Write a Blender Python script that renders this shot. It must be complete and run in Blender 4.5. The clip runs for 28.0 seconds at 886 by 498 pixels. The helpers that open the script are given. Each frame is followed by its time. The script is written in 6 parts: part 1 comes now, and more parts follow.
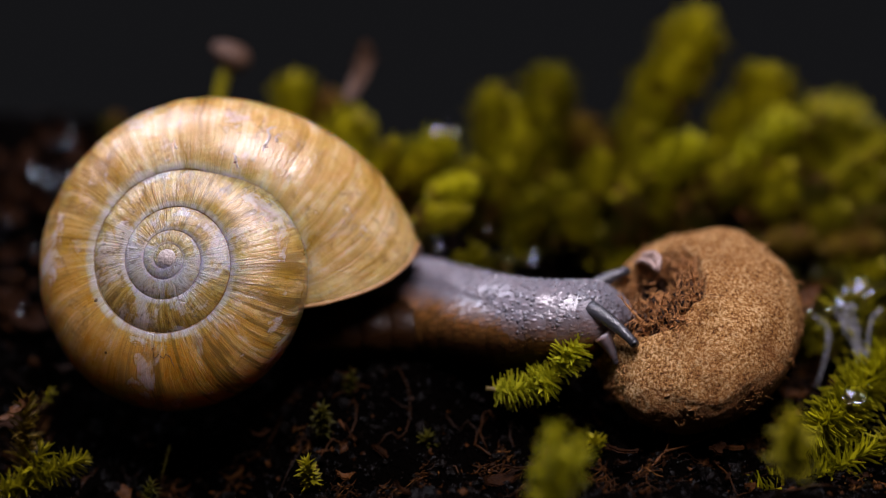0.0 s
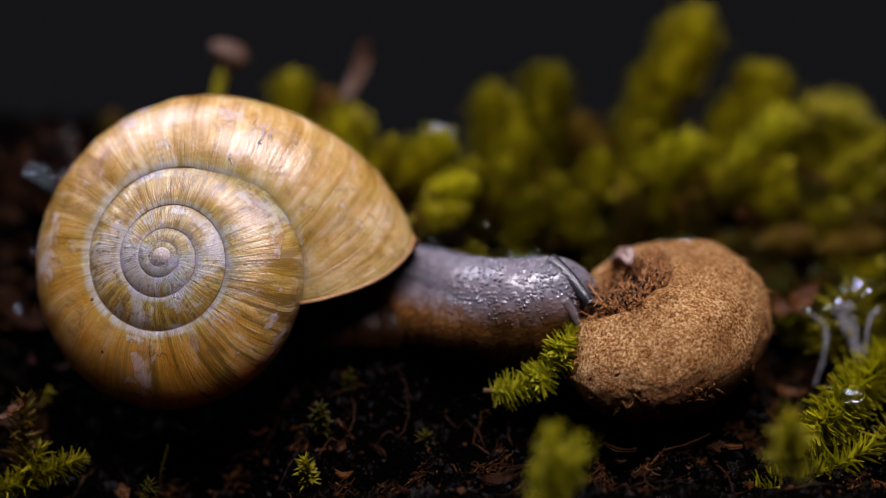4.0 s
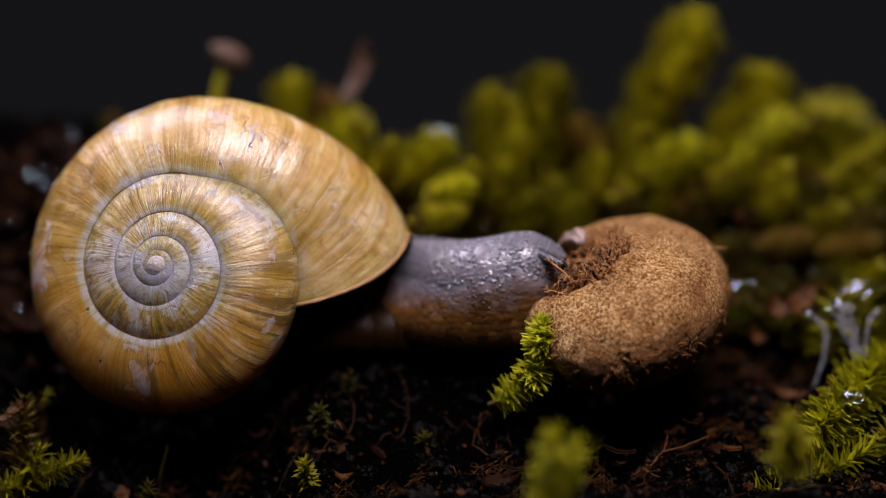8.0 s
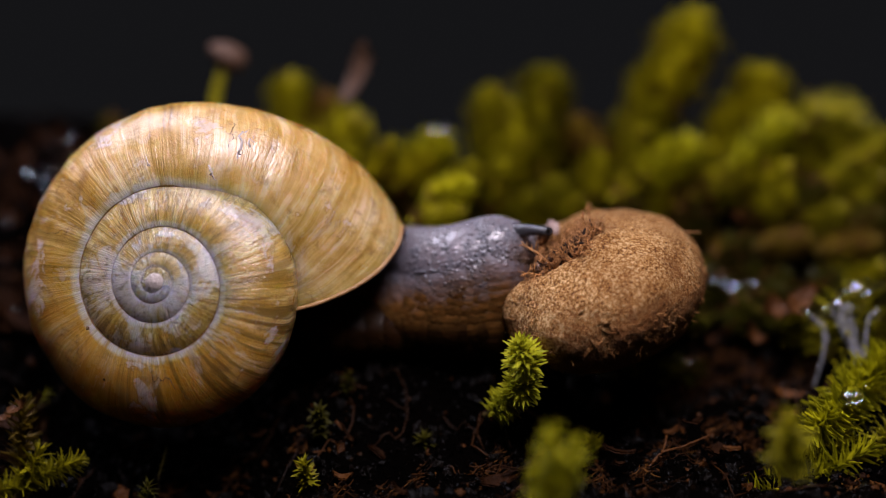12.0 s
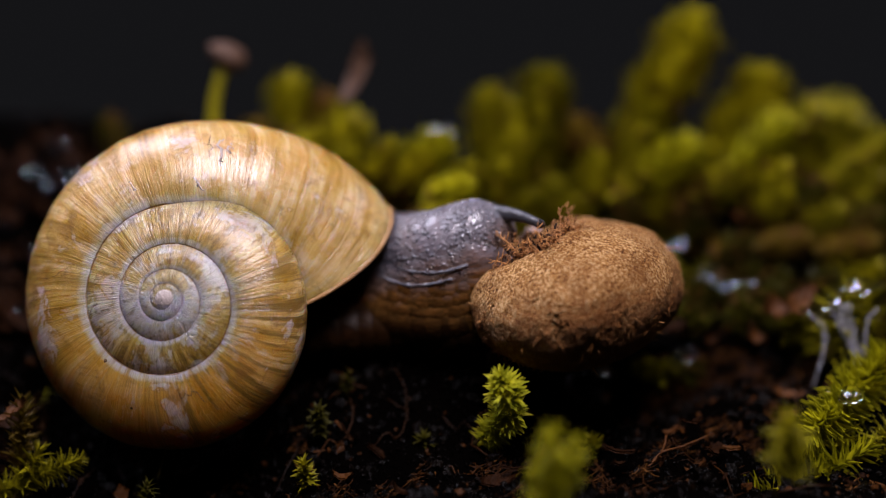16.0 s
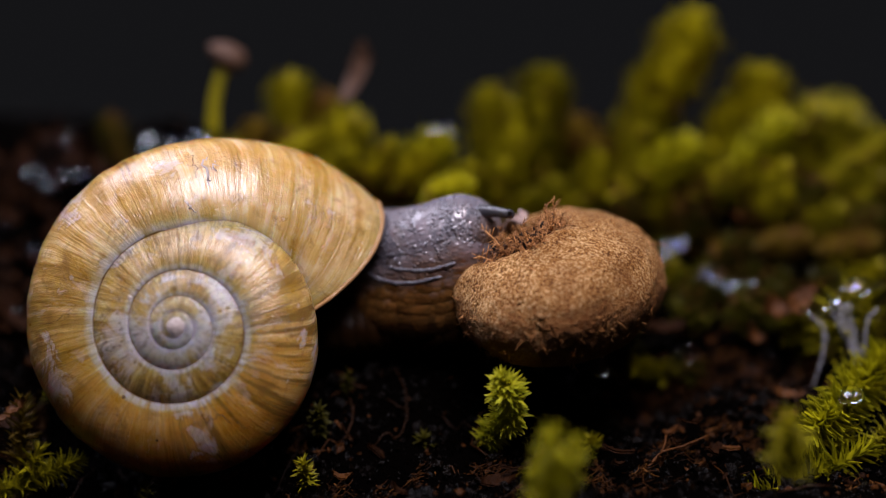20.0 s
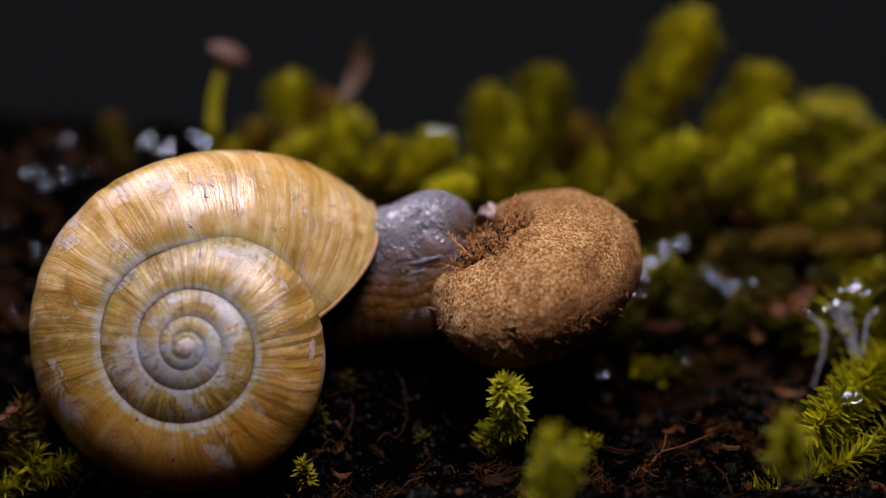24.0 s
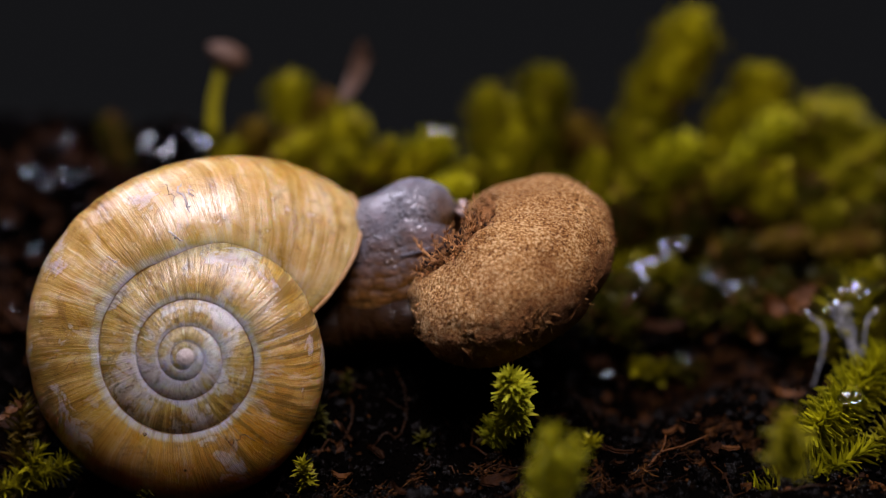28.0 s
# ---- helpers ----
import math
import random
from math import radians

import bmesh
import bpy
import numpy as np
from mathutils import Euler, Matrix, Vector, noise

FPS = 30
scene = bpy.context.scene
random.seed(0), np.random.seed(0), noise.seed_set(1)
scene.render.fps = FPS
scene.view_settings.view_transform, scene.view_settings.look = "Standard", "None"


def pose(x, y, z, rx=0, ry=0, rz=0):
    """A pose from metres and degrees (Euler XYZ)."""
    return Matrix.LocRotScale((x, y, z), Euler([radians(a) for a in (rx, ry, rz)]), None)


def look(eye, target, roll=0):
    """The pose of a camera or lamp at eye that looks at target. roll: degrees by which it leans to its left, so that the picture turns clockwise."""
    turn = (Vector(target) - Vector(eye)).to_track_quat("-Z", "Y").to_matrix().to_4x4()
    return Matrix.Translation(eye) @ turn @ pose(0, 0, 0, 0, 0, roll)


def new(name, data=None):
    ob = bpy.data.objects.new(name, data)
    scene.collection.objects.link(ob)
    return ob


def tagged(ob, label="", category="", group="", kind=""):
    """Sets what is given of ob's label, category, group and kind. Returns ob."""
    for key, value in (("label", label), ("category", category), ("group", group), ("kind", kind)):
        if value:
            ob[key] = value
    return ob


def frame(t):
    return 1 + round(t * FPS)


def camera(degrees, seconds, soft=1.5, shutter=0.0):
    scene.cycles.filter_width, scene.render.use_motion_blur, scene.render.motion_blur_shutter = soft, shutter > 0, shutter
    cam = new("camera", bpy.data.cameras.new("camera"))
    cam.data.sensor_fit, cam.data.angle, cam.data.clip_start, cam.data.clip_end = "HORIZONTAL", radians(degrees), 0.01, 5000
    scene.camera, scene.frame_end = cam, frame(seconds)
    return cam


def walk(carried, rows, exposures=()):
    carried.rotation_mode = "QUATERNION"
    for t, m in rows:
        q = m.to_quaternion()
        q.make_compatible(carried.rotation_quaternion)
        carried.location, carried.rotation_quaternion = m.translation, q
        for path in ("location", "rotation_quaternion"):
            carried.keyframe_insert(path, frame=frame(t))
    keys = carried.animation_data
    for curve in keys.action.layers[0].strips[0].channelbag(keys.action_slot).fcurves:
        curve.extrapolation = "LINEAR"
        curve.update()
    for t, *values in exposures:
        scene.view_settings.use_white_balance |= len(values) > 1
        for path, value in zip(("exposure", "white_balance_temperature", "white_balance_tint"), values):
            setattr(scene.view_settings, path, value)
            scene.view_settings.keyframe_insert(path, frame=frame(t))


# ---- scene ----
cam = camera(20.4, 28.0, soft=1.05)
cam.data.dof.use_dof = True
cam.data.dof.focus_distance = 0.0978
cam.data.dof.aperture_fstop = 16.5
EYE = (0.0, -0.0990, 0.0199)
# the tripod sags a little in the first seconds: (seconds, aim x, aim z) in mm
walk(cam, [(t, look(EYE, (x * 0.001, 0.0, z * 0.001))) for t, x, z in (
    (0, 0.0000, 6.0000),
    (1, 0.0689, 5.9771),
    (2, 0.0918, 5.9426),
    (3, 0.0803, 5.9426),
    (5.5, 0.0689, 6.0000),
    (7, 0.0918, 6.0229),
    (10, 0.0918, 6.0229),
    (11, 0.1148, 6.0229),
    (17, 0.1377, 6.0115),
    (28, 0.1607, 6.0115),)])

# ---- light: a dark studio, one softbox above and a smaller lamp high behind ----
world = bpy.data.worlds.new("dark_studio")
scene.world = world
world.use_nodes = True
world.node_tree.nodes["Background"].inputs[0].default_value = (0.0072, 0.0072, 0.0082, 1)
world.node_tree.nodes["Background"].inputs[1].default_value = 1.0


def softbox(name, eye, target, size, watts, colour):
    lamp = bpy.data.lights.new(name, "AREA")
    lamp.shape, lamp.size, lamp.energy, lamp.color = "DISK", size, watts, colour
    ob = new(name, lamp)
    ob.matrix_world = look(eye, target)
    return ob


softbox("key_lamp", (0.013, -0.060, 0.114), (0.0, 0.0, 0.003), 0.066, 0.245, (0.97, 0.88, 1.0))
softbox("back_lamp", (-0.060, 0.030, 0.105), (-0.004, 0.004, 0.003), 0.060, 0.10, (0.82, 0.80, 1.0))
scene.view_settings.exposure = 0.0

# ---- helpers ----
MM = 0.001
RNG = np.random.RandomState(7)


def smooth(a, b, x):
    t = min(1.0, max(0.0, (x - a) / (b - a)))
    return t * t * (3 - 2 * t)


def mesh_mm(name, verts, faces, material=None, soft=True):
    """A mesh from millimetres."""
    me = bpy.data.meshes.new(name)
    v = np.asarray(verts, float) * MM
    me.from_pydata(v.tolist(), [], [tuple(f) for f in faces])
    if material:
        me.materials.append(material)
    if soft:
        me.polygons.foreach_set("use_smooth", [True] * len(me.polygons))
    me.update()
    return me


def part(name, me, parent, label="", m=None):
    ob = new(name, me)
    ob.parent = parent
    if m is not None:
        ob.matrix_basis = m
    return tagged(ob, label)


def thing(name, place, label, category, group="", kind=""):
    ob = new(name)
    ob.empty_display_size = 0.001
    ob.matrix_basis = Matrix.Translation(Vector(place) * MM)
    return tagged(ob, label, category, group, kind)


def grid_faces(n, m, wrap_m=False):
    out = []
    for i in range(n - 1):
        for j in range(m if wrap_m else m - 1):
            k = (j + 1) % m
            out.append((i * m + j, i * m + k, (i + 1) * m + k, (i + 1) * m + j))
    return out


def sphere(n=24, m=16):
    """Unit sphere as points and faces, z along the poles."""
    v = np.array([(math.sin(b) * math.cos(a), math.sin(b) * math.sin(a), math.cos(b))
                  for b in np.linspace(0.02, math.pi - 0.02, m) for a in np.linspace(0, 2 * math.pi, n, endpoint=False)])
    f = grid_faces(m, n, True)
    f.append(tuple(range(n)))
    f.append(tuple(reversed(range((m - 1) * n, m * n))))
    f = [tuple(reversed(q)) for q in f]
    return v, f


def tube(points, radii, sides=6):
    """A tapered tube along points in mm."""
    pts = [Vector(p) for p in points]
    verts = []
    for i, p in enumerate(pts):
        d = (pts[min(i + 1, len(pts) - 1)] - pts[max(i - 1, 0)]).normalized()
        a = d.orthogonal().normalized() if i == 0 else (a - d * a.dot(d)).normalized()
        b = d.cross(a)
        for k in range(sides):
            w = 2 * math.pi * k / sides
            verts.append(tuple(p + (a * math.cos(w) + b * math.sin(w)) * radii[i]))
    faces = grid_faces(len(pts), sides, True)
    faces.append(tuple(reversed(range(sides))))
    faces.append(tuple(range((len(pts) - 1) * sides, len(pts) * sides)))
    return np.array(verts), faces


def joined(pieces):
    vs, fs, n = [], [], 0
    for v, f in pieces:
        vs.append(np.asarray(v))
        fs += [tuple(i + n for i in q) for q in f]
        n += len(v)
    return np.concatenate(vs), fs


# ---- materials ----
def material(name, rough=0.5, spec=0.5):
    m = bpy.data.materials.new(name)
    m.use_nodes = True
    nt = m.node_tree
    b = nt.nodes["Principled BSDF"]
    b.inputs["Roughness"].default_value = rough
    b.inputs["Specular IOR Level"].default_value = spec
    return m, nt, b


def node(nt, kind, values=(), **props):
    n = nt.nodes.new("ShaderNode" + kind)
    for key, v in props.items():
        if key == "operation":
            n.operation = v
        elif key == "feature":
            n.feature = v
        elif key == "blend_type":
            n.data_type, n.blend_type = "RGBA", v
    for key, v in dict(values).items():
        if hasattr(v, "is_output"):
            nt.links.new(v, n.inputs[key])
        else:
            n.inputs[key].default_value = v
    return n


def ramp(nt, source, stops):
    n = nt.nodes.new("ShaderNodeValToRGB")
    while len(n.color_ramp.elements) < len(stops):
        n.color_ramp.elements.new(0.5)
    for e, (at, c) in zip(n.color_ramp.elements, stops):
        e.position = at
        e.color = (*c, 1) if len(c) == 3 else c
    nt.links.new(source, n.inputs[0])
    return n.outputs[0]


def grey(a, b):
    return ((a, (0, 0, 0)), (b, (1, 1, 1)))


def mix(nt, fac, a, b, how="MIX"):
    n = node(nt, "Mix", blend_type=how)
    for socket, v in ((n.inputs[0], fac), (n.inputs[6], a), (n.inputs[7], b)):
        if hasattr(v, "is_output"):
            nt.links.new(v, socket)
        else:
            socket.default_value = v if isinstance(v, float) else (*v, 1)
    return n.outputs[2]


def noise_of(nt, coord, scale, detail=4.0, rough=0.55, warp=0.0):
    n = node(nt, "TexNoise", {"Vector": coord, "Scale": scale, "Detail": detail, "Roughness": rough, "Distortion": warp})
    return n.outputs[0]


def bump(nt, b, height, strength, distance):
    n = node(nt, "Bump", {"Height": height, "Strength": strength, "Distance": distance})
    nt.links.new(n.outputs[0], b.inputs["Normal"])
    nt.links.new(n.outputs[0], b.inputs["Coat Normal"])


def shell_material():
    m, nt, b = material("shell_horn", 0.36, 0.5)
    uv = node(nt, "UVMap").outputs[0]
    ob = node(nt, "TexCoord").outputs["Object"]
    # growth lines lean back from the suture and waver
    xyz = node(nt, "SeparateXYZ", {0: uv})
    turn = xyz.outputs[0]
    lean = node(nt, "MapRange", {0: noise_of(nt, ob, 330.0, 3.0), 1: 0.3, 2: 0.7, 3: -0.003, 4: 0.003}).outputs[0]
    lean = node(nt, "Math", {0: lean, 1: node(nt, "Math", {0: xyz.outputs[1], 1: 0.022}, operation="MULTIPLY").outputs[0]}, operation="ADD").outputs[0]
    uv = node(nt, "CombineXYZ", {0: node(nt, "Math", {0: turn, 1: lean}, operation="ADD").outputs[0], 1: xyz.outputs[1]}).outputs[0]
    fine = noise_of(nt, node(nt, "Mapping", {"Vector": uv, "Scale": (290, 1.3, 1)}).outputs[0], 1.0, 5.0, 0.6, 0.25)
    broad = noise_of(nt, node(nt, "Mapping", {"Vector": uv, "Scale": (60, 1.1, 1)}).outputs[0], 1.0, 3.0, 0.5, 0.3)
    blot = noise_of(nt, ob, 260.0, 4.0, 0.6)
    line = mix(nt, 0.70, fine, mix(nt, 0.5, broad, noise_of(nt, ob, 420.0, 6.0, 0.65)))
    col = ramp(nt, line, ((0.38, (0.19, 0.092, 0.009)), (0.45, (0.40, 0.235, 0.048)), (0.52, (0.56, 0.36, 0.125)), (0.60, (0.76, 0.60, 0.38))))
    olive = ramp(nt, blot, grey(0.45, 0.68))
    col = mix(nt, node(nt, "Math", {0: olive, 1: 0.45}, operation="MULTIPLY").outputs[0], col, (0.32, 0.22, 0.02))
    # orange glow of light through the last whorl, painted half a turn before the mouth
    back = node(nt, "Math", {0: turn, 1: 1.0}, operation="ADD").outputs[0]
    red = ramp(nt, back, ((0.08, (0, 0, 0)), (0.26, (0.8, 0.8, 0.8)), (0.46, (0.6, 0.6, 0.6)), (0.62, (0, 0, 0))))
    col = mix(nt, red, col, (0.46, 0.20, 0.018))
    # dark olive growth bands, crowded under the mouth and on the third quarter
    band = noise_of(nt, node(nt, "Mapping", {"Vector": uv, "Scale": (95, 0.9, 1)}).outputs[0], 1.0, 4.0, 0.6, 0.35)
    banded = ramp(nt, back, ((0.0, (0.55, 0.55, 0.55)), (0.08, (0.9, 0.9, 0.9)), (0.30, (0.75, 0.75, 0.75)), (0.40, (0.1, 0.1, 0.1)), (0.58, (0.55, 0.55, 0.55)), (0.70, (0.12, 0.12, 0.12)), (1.0, (0.2, 0.2, 0.2))))
    col = mix(nt, node(nt, "Math", {0: ramp(nt, band, grey(0.50, 0.60)), 1: banded}, operation="MULTIPLY").outputs[0], col, (0.15, 0.085, 0.012))
    # worn lilac-white skin: sheets with hard edges, most on the inner whorls; the lilac tint copies lamp sheen
    v = xyz.outputs[1]
    old = node(nt, "MapRange", {0: turn, 1: -0.9, 2: -2.0, 3: -0.02, 4: 0.10})
    wear = noise_of(nt, ob, 480.0, 7.0, 0.66, 0.5)
    young = node(nt, "MapRange", {0: turn, 1: -0.22, 2: -0.10, 3: 0.0, 4: 0.06}).outputs[0]
    sum_ = node(nt, "Math", {0: node(nt, "Math", {0: wear, 1: old.outputs[0]}, operation="ADD").outputs[0], 1: young}, operation="SUBTRACT").outputs[0]
    lilac = mix(nt, noise_of(nt, ob, 1600.0, 4.0), (0.40, 0.33, 0.32), (0.64, 0.56, 0.58))
    col = mix(nt, ramp(nt, sum_, ((0.555, (0, 0, 0)), (0.58, (0.5, 0.5, 0.5)), (0.66, (0.85, 0.85, 0.85)))), col, lilac)
    col = mix(nt, ramp(nt, sum_, ((0.530, (0, 0, 0)), (0.552, (0.6, 0.6, 0.6)), (0.56, (0, 0, 0)))), col, (0.20, 0.10, 0.025))
    # rubbed streaks along the growth lines, strongest near the suture
    rub = noise_of(nt, node(nt, "Mapping", {"Vector": uv, "Scale": (40, 2.2, 1)}).outputs[0], 1.0, 7.0, 0.72, 0.8)
    near = node(nt, "MapRange", {0: v, 1: 0.0, 2: 0.8, 3: 0.045, 4: -0.06}).outputs[0]
    rub2 = node(nt, "Math", {0: rub, 1: near}, operation="ADD").outputs[0]
    col = mix(nt, ramp(nt, rub2, ((0.56, (0, 0, 0)), (0.62, (0.22, 0.22, 0.22)), (0.74, (0.45, 0.45, 0.45)))), col, (0.66, 0.57, 0.55))
    # brown stains and grime
    stain = noise_of(nt, ob, 900.0, 6.0, 0.7, 0.5)
    col = mix(nt, ramp(nt, stain, ((0.54, (0, 0, 0)), (0.68, (0.65, 0.65, 0.65)))), col, (0.17, 0.085, 0.018))
    grime = node(nt, "MapRange", {0: turn, 1: -0.85, 2: -1.1, 3: 0.0, 4: 1.0}).outputs[0]
    dirty = ramp(nt, noise_of(nt, node(nt, "Mapping", {"Vector": uv, "Scale": (60, 5, 1)}).outputs[0], 1.0, 6.0, 0.75, 0.8), ((0.52, (0, 0, 0)), (0.62, (0.7, 0.7, 0.7))))
    col = mix(nt, node(nt, "Math", {0: grime, 1: dirty}, operation="MULTIPLY").outputs[0], col, (0.10, 0.062, 0.026))
    stroke = node(nt, "Math", {0: ramp(nt, fine, grey(0.50, 0.60)), 1: ramp(nt, v, ((0.02, (0.45, 0.45, 0.45)), (0.40, (0, 0, 0))))}, operation="MULTIPLY").outputs[0]
    col = mix(nt, stroke, col, (0.13, 0.07, 0.02))
    # pale rim and broken brown thread along the suture
    edge = node(nt, "Math", {0: v, 1: node(nt, "Math", {0: node(nt, "Math", {0: wear, 1: 0.5}, operation="SUBTRACT").outputs[0], 1: 0.10}, operation="MULTIPLY").outputs[0]}, operation="ADD").outputs[0]
    pale = ramp(nt, edge, ((0.010, (0, 0, 0)), (0.022, (1, 1, 1)), (0.085, (0.8, 0.8, 0.8)), (0.125, (0, 0, 0))))
    pale = node(nt, "Math", {0: pale, 1: ramp(nt, broad, ((0.38, (0.15, 0.15, 0.15)), (0.56, (0.9, 0.9, 0.9))))}, operation="MULTIPLY").outputs[0]
    col = mix(nt, pale, col, (0.62, 0.47, 0.38))
    thread = ramp(nt, edge, ((0.0, (0.9, 0.9, 0.9)), (0.010, (0.6, 0.6, 0.6)), (0.022, (0, 0, 0))))
    col = mix(nt, thread, col, (0.22, 0.085, 0.02))
    # fine cracks with stained edges, here and there
    cell = node(nt, "TexVoronoi", {"Vector": node(nt, "VectorMath", {0: node(nt, "Mapping", {"Vector": ob, "Scale": (1, 1, 1)}).outputs[0], 1: node(nt, "VectorMath", {0: node(nt, "TexNoise", {"Vector": ob, "Scale": 900.0, "Detail": 4.0}).outputs["Color"], 1: (0.0011, 0.0011, 0.0011)}, operation="MULTIPLY").outputs[0]}, operation="ADD").outputs[0], "Scale": 330.0}, feature="DISTANCE_TO_EDGE")
    where = ramp(nt, noise_of(nt, ob, 190.0, 2.0, 0.5), grey(0.67, 0.71))
    halo = node(nt, "Math", {0: ramp(nt, cell.outputs["Distance"], ((0.012, (0.6, 0.6, 0.6)), (0.06, (0, 0, 0)))), 1: where}, operation="MULTIPLY").outputs[0]
    col = mix(nt, halo, col, (0.34, 0.16, 0.03))
    split = node(nt, "Math", {0: ramp(nt, cell.outputs["Distance"], ((0.006, (0.9, 0.9, 0.9)), (0.014, (0, 0, 0)))), 1: where}, operation="MULTIPLY").outputs[0]
    col = mix(nt, split, col, (0.10, 0.045, 0.012))
    # dirt specks
    speck = node(nt, "TexVoronoi", {"Vector": ob, "Scale": 900.0})
    dot = ramp(nt, speck.outputs["Distance"], ((0.06, (1, 1, 1)), (0.10, (0, 0, 0))))
    some = ramp(nt, node(nt, "SeparateColor", {0: speck.outputs["Color"]}).outputs[0], grey(0.80, 0.82))
    col = mix(nt, node(nt, "Math", {0: dot, 1: some}, operation="MULTIPLY").outputs[0], col, (0.03, 0.02, 0.01))
    nt.links.new(col, b.inputs["Base Color"])
    nt.links.new(node(nt, "MapRange", {0: wear, 1: 0.3, 2: 0.7, 3: 0.20, 4: 0.52}).outputs[0], b.inputs["Roughness"])
    b.inputs["Subsurface Weight"].default_value = 0.6
    b.inputs["Subsurface Radius"].default_value = (1.0, 0.42, 0.08)
    b.inputs["Subsurface Scale"].default_value = 0.0048
    b.inputs["Coat Weight"].default_value = 0.7
    b.inputs["Coat Roughness"].default_value = 0.24
    h = node(nt, "Math", {0: line, 1: node(nt, "Math", {0: wear, 1: 0.8}, operation="MULTIPLY").outputs[0]}, operation="ADD").outputs[0]
    h = node(nt, "Math", {0: h, 1: split}, operation="SUBTRACT").outputs[0]
    bump(nt, b, h, 0.8, 0.00014)
    return m


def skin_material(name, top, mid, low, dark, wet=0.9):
    """Wet slug-like skin: lilac-grey granules on the back, a brown net on the sides, darkened low down for shade. The
    object colour says how far down the side a segment sits.
    """
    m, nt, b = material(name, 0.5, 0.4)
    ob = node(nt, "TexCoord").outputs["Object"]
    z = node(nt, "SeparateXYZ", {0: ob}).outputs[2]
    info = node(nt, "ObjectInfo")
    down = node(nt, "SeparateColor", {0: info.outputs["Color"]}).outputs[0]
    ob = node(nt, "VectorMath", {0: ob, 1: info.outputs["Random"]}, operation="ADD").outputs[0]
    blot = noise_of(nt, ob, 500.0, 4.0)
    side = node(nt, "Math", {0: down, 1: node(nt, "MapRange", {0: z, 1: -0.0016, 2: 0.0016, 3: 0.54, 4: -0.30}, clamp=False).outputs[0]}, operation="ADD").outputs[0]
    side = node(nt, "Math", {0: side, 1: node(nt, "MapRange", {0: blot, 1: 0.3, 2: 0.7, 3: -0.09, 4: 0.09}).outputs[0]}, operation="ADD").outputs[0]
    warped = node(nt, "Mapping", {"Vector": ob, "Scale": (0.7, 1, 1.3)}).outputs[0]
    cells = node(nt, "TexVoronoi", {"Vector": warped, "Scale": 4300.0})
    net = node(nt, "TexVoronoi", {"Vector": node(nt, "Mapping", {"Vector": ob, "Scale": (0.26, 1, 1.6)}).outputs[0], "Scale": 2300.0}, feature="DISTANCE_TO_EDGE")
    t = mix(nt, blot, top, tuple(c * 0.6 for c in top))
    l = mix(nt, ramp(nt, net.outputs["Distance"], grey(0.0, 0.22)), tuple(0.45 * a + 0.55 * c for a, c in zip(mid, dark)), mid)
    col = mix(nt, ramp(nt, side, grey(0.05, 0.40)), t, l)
    # near-black mixed in low on the side: shade under the body put into the colour
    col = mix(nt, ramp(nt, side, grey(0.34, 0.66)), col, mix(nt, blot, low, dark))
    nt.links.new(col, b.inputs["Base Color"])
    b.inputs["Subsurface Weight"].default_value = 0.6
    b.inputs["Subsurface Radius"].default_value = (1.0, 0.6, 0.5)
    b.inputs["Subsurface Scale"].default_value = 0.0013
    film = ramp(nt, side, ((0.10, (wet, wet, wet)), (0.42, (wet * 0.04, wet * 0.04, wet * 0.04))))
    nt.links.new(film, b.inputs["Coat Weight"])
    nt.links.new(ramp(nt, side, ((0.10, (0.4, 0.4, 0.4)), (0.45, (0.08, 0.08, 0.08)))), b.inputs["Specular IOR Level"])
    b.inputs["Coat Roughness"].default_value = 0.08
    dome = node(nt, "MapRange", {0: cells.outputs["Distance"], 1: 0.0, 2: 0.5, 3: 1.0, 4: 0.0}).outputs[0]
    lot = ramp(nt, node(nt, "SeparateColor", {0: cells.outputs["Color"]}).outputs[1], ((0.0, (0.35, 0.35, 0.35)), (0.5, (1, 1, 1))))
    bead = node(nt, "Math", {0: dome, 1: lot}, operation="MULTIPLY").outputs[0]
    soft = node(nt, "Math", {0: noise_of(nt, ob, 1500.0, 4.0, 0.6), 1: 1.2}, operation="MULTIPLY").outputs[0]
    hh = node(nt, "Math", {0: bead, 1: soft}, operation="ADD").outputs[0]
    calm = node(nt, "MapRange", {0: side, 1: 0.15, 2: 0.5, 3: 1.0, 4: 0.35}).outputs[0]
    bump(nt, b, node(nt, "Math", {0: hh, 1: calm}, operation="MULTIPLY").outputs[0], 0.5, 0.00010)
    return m


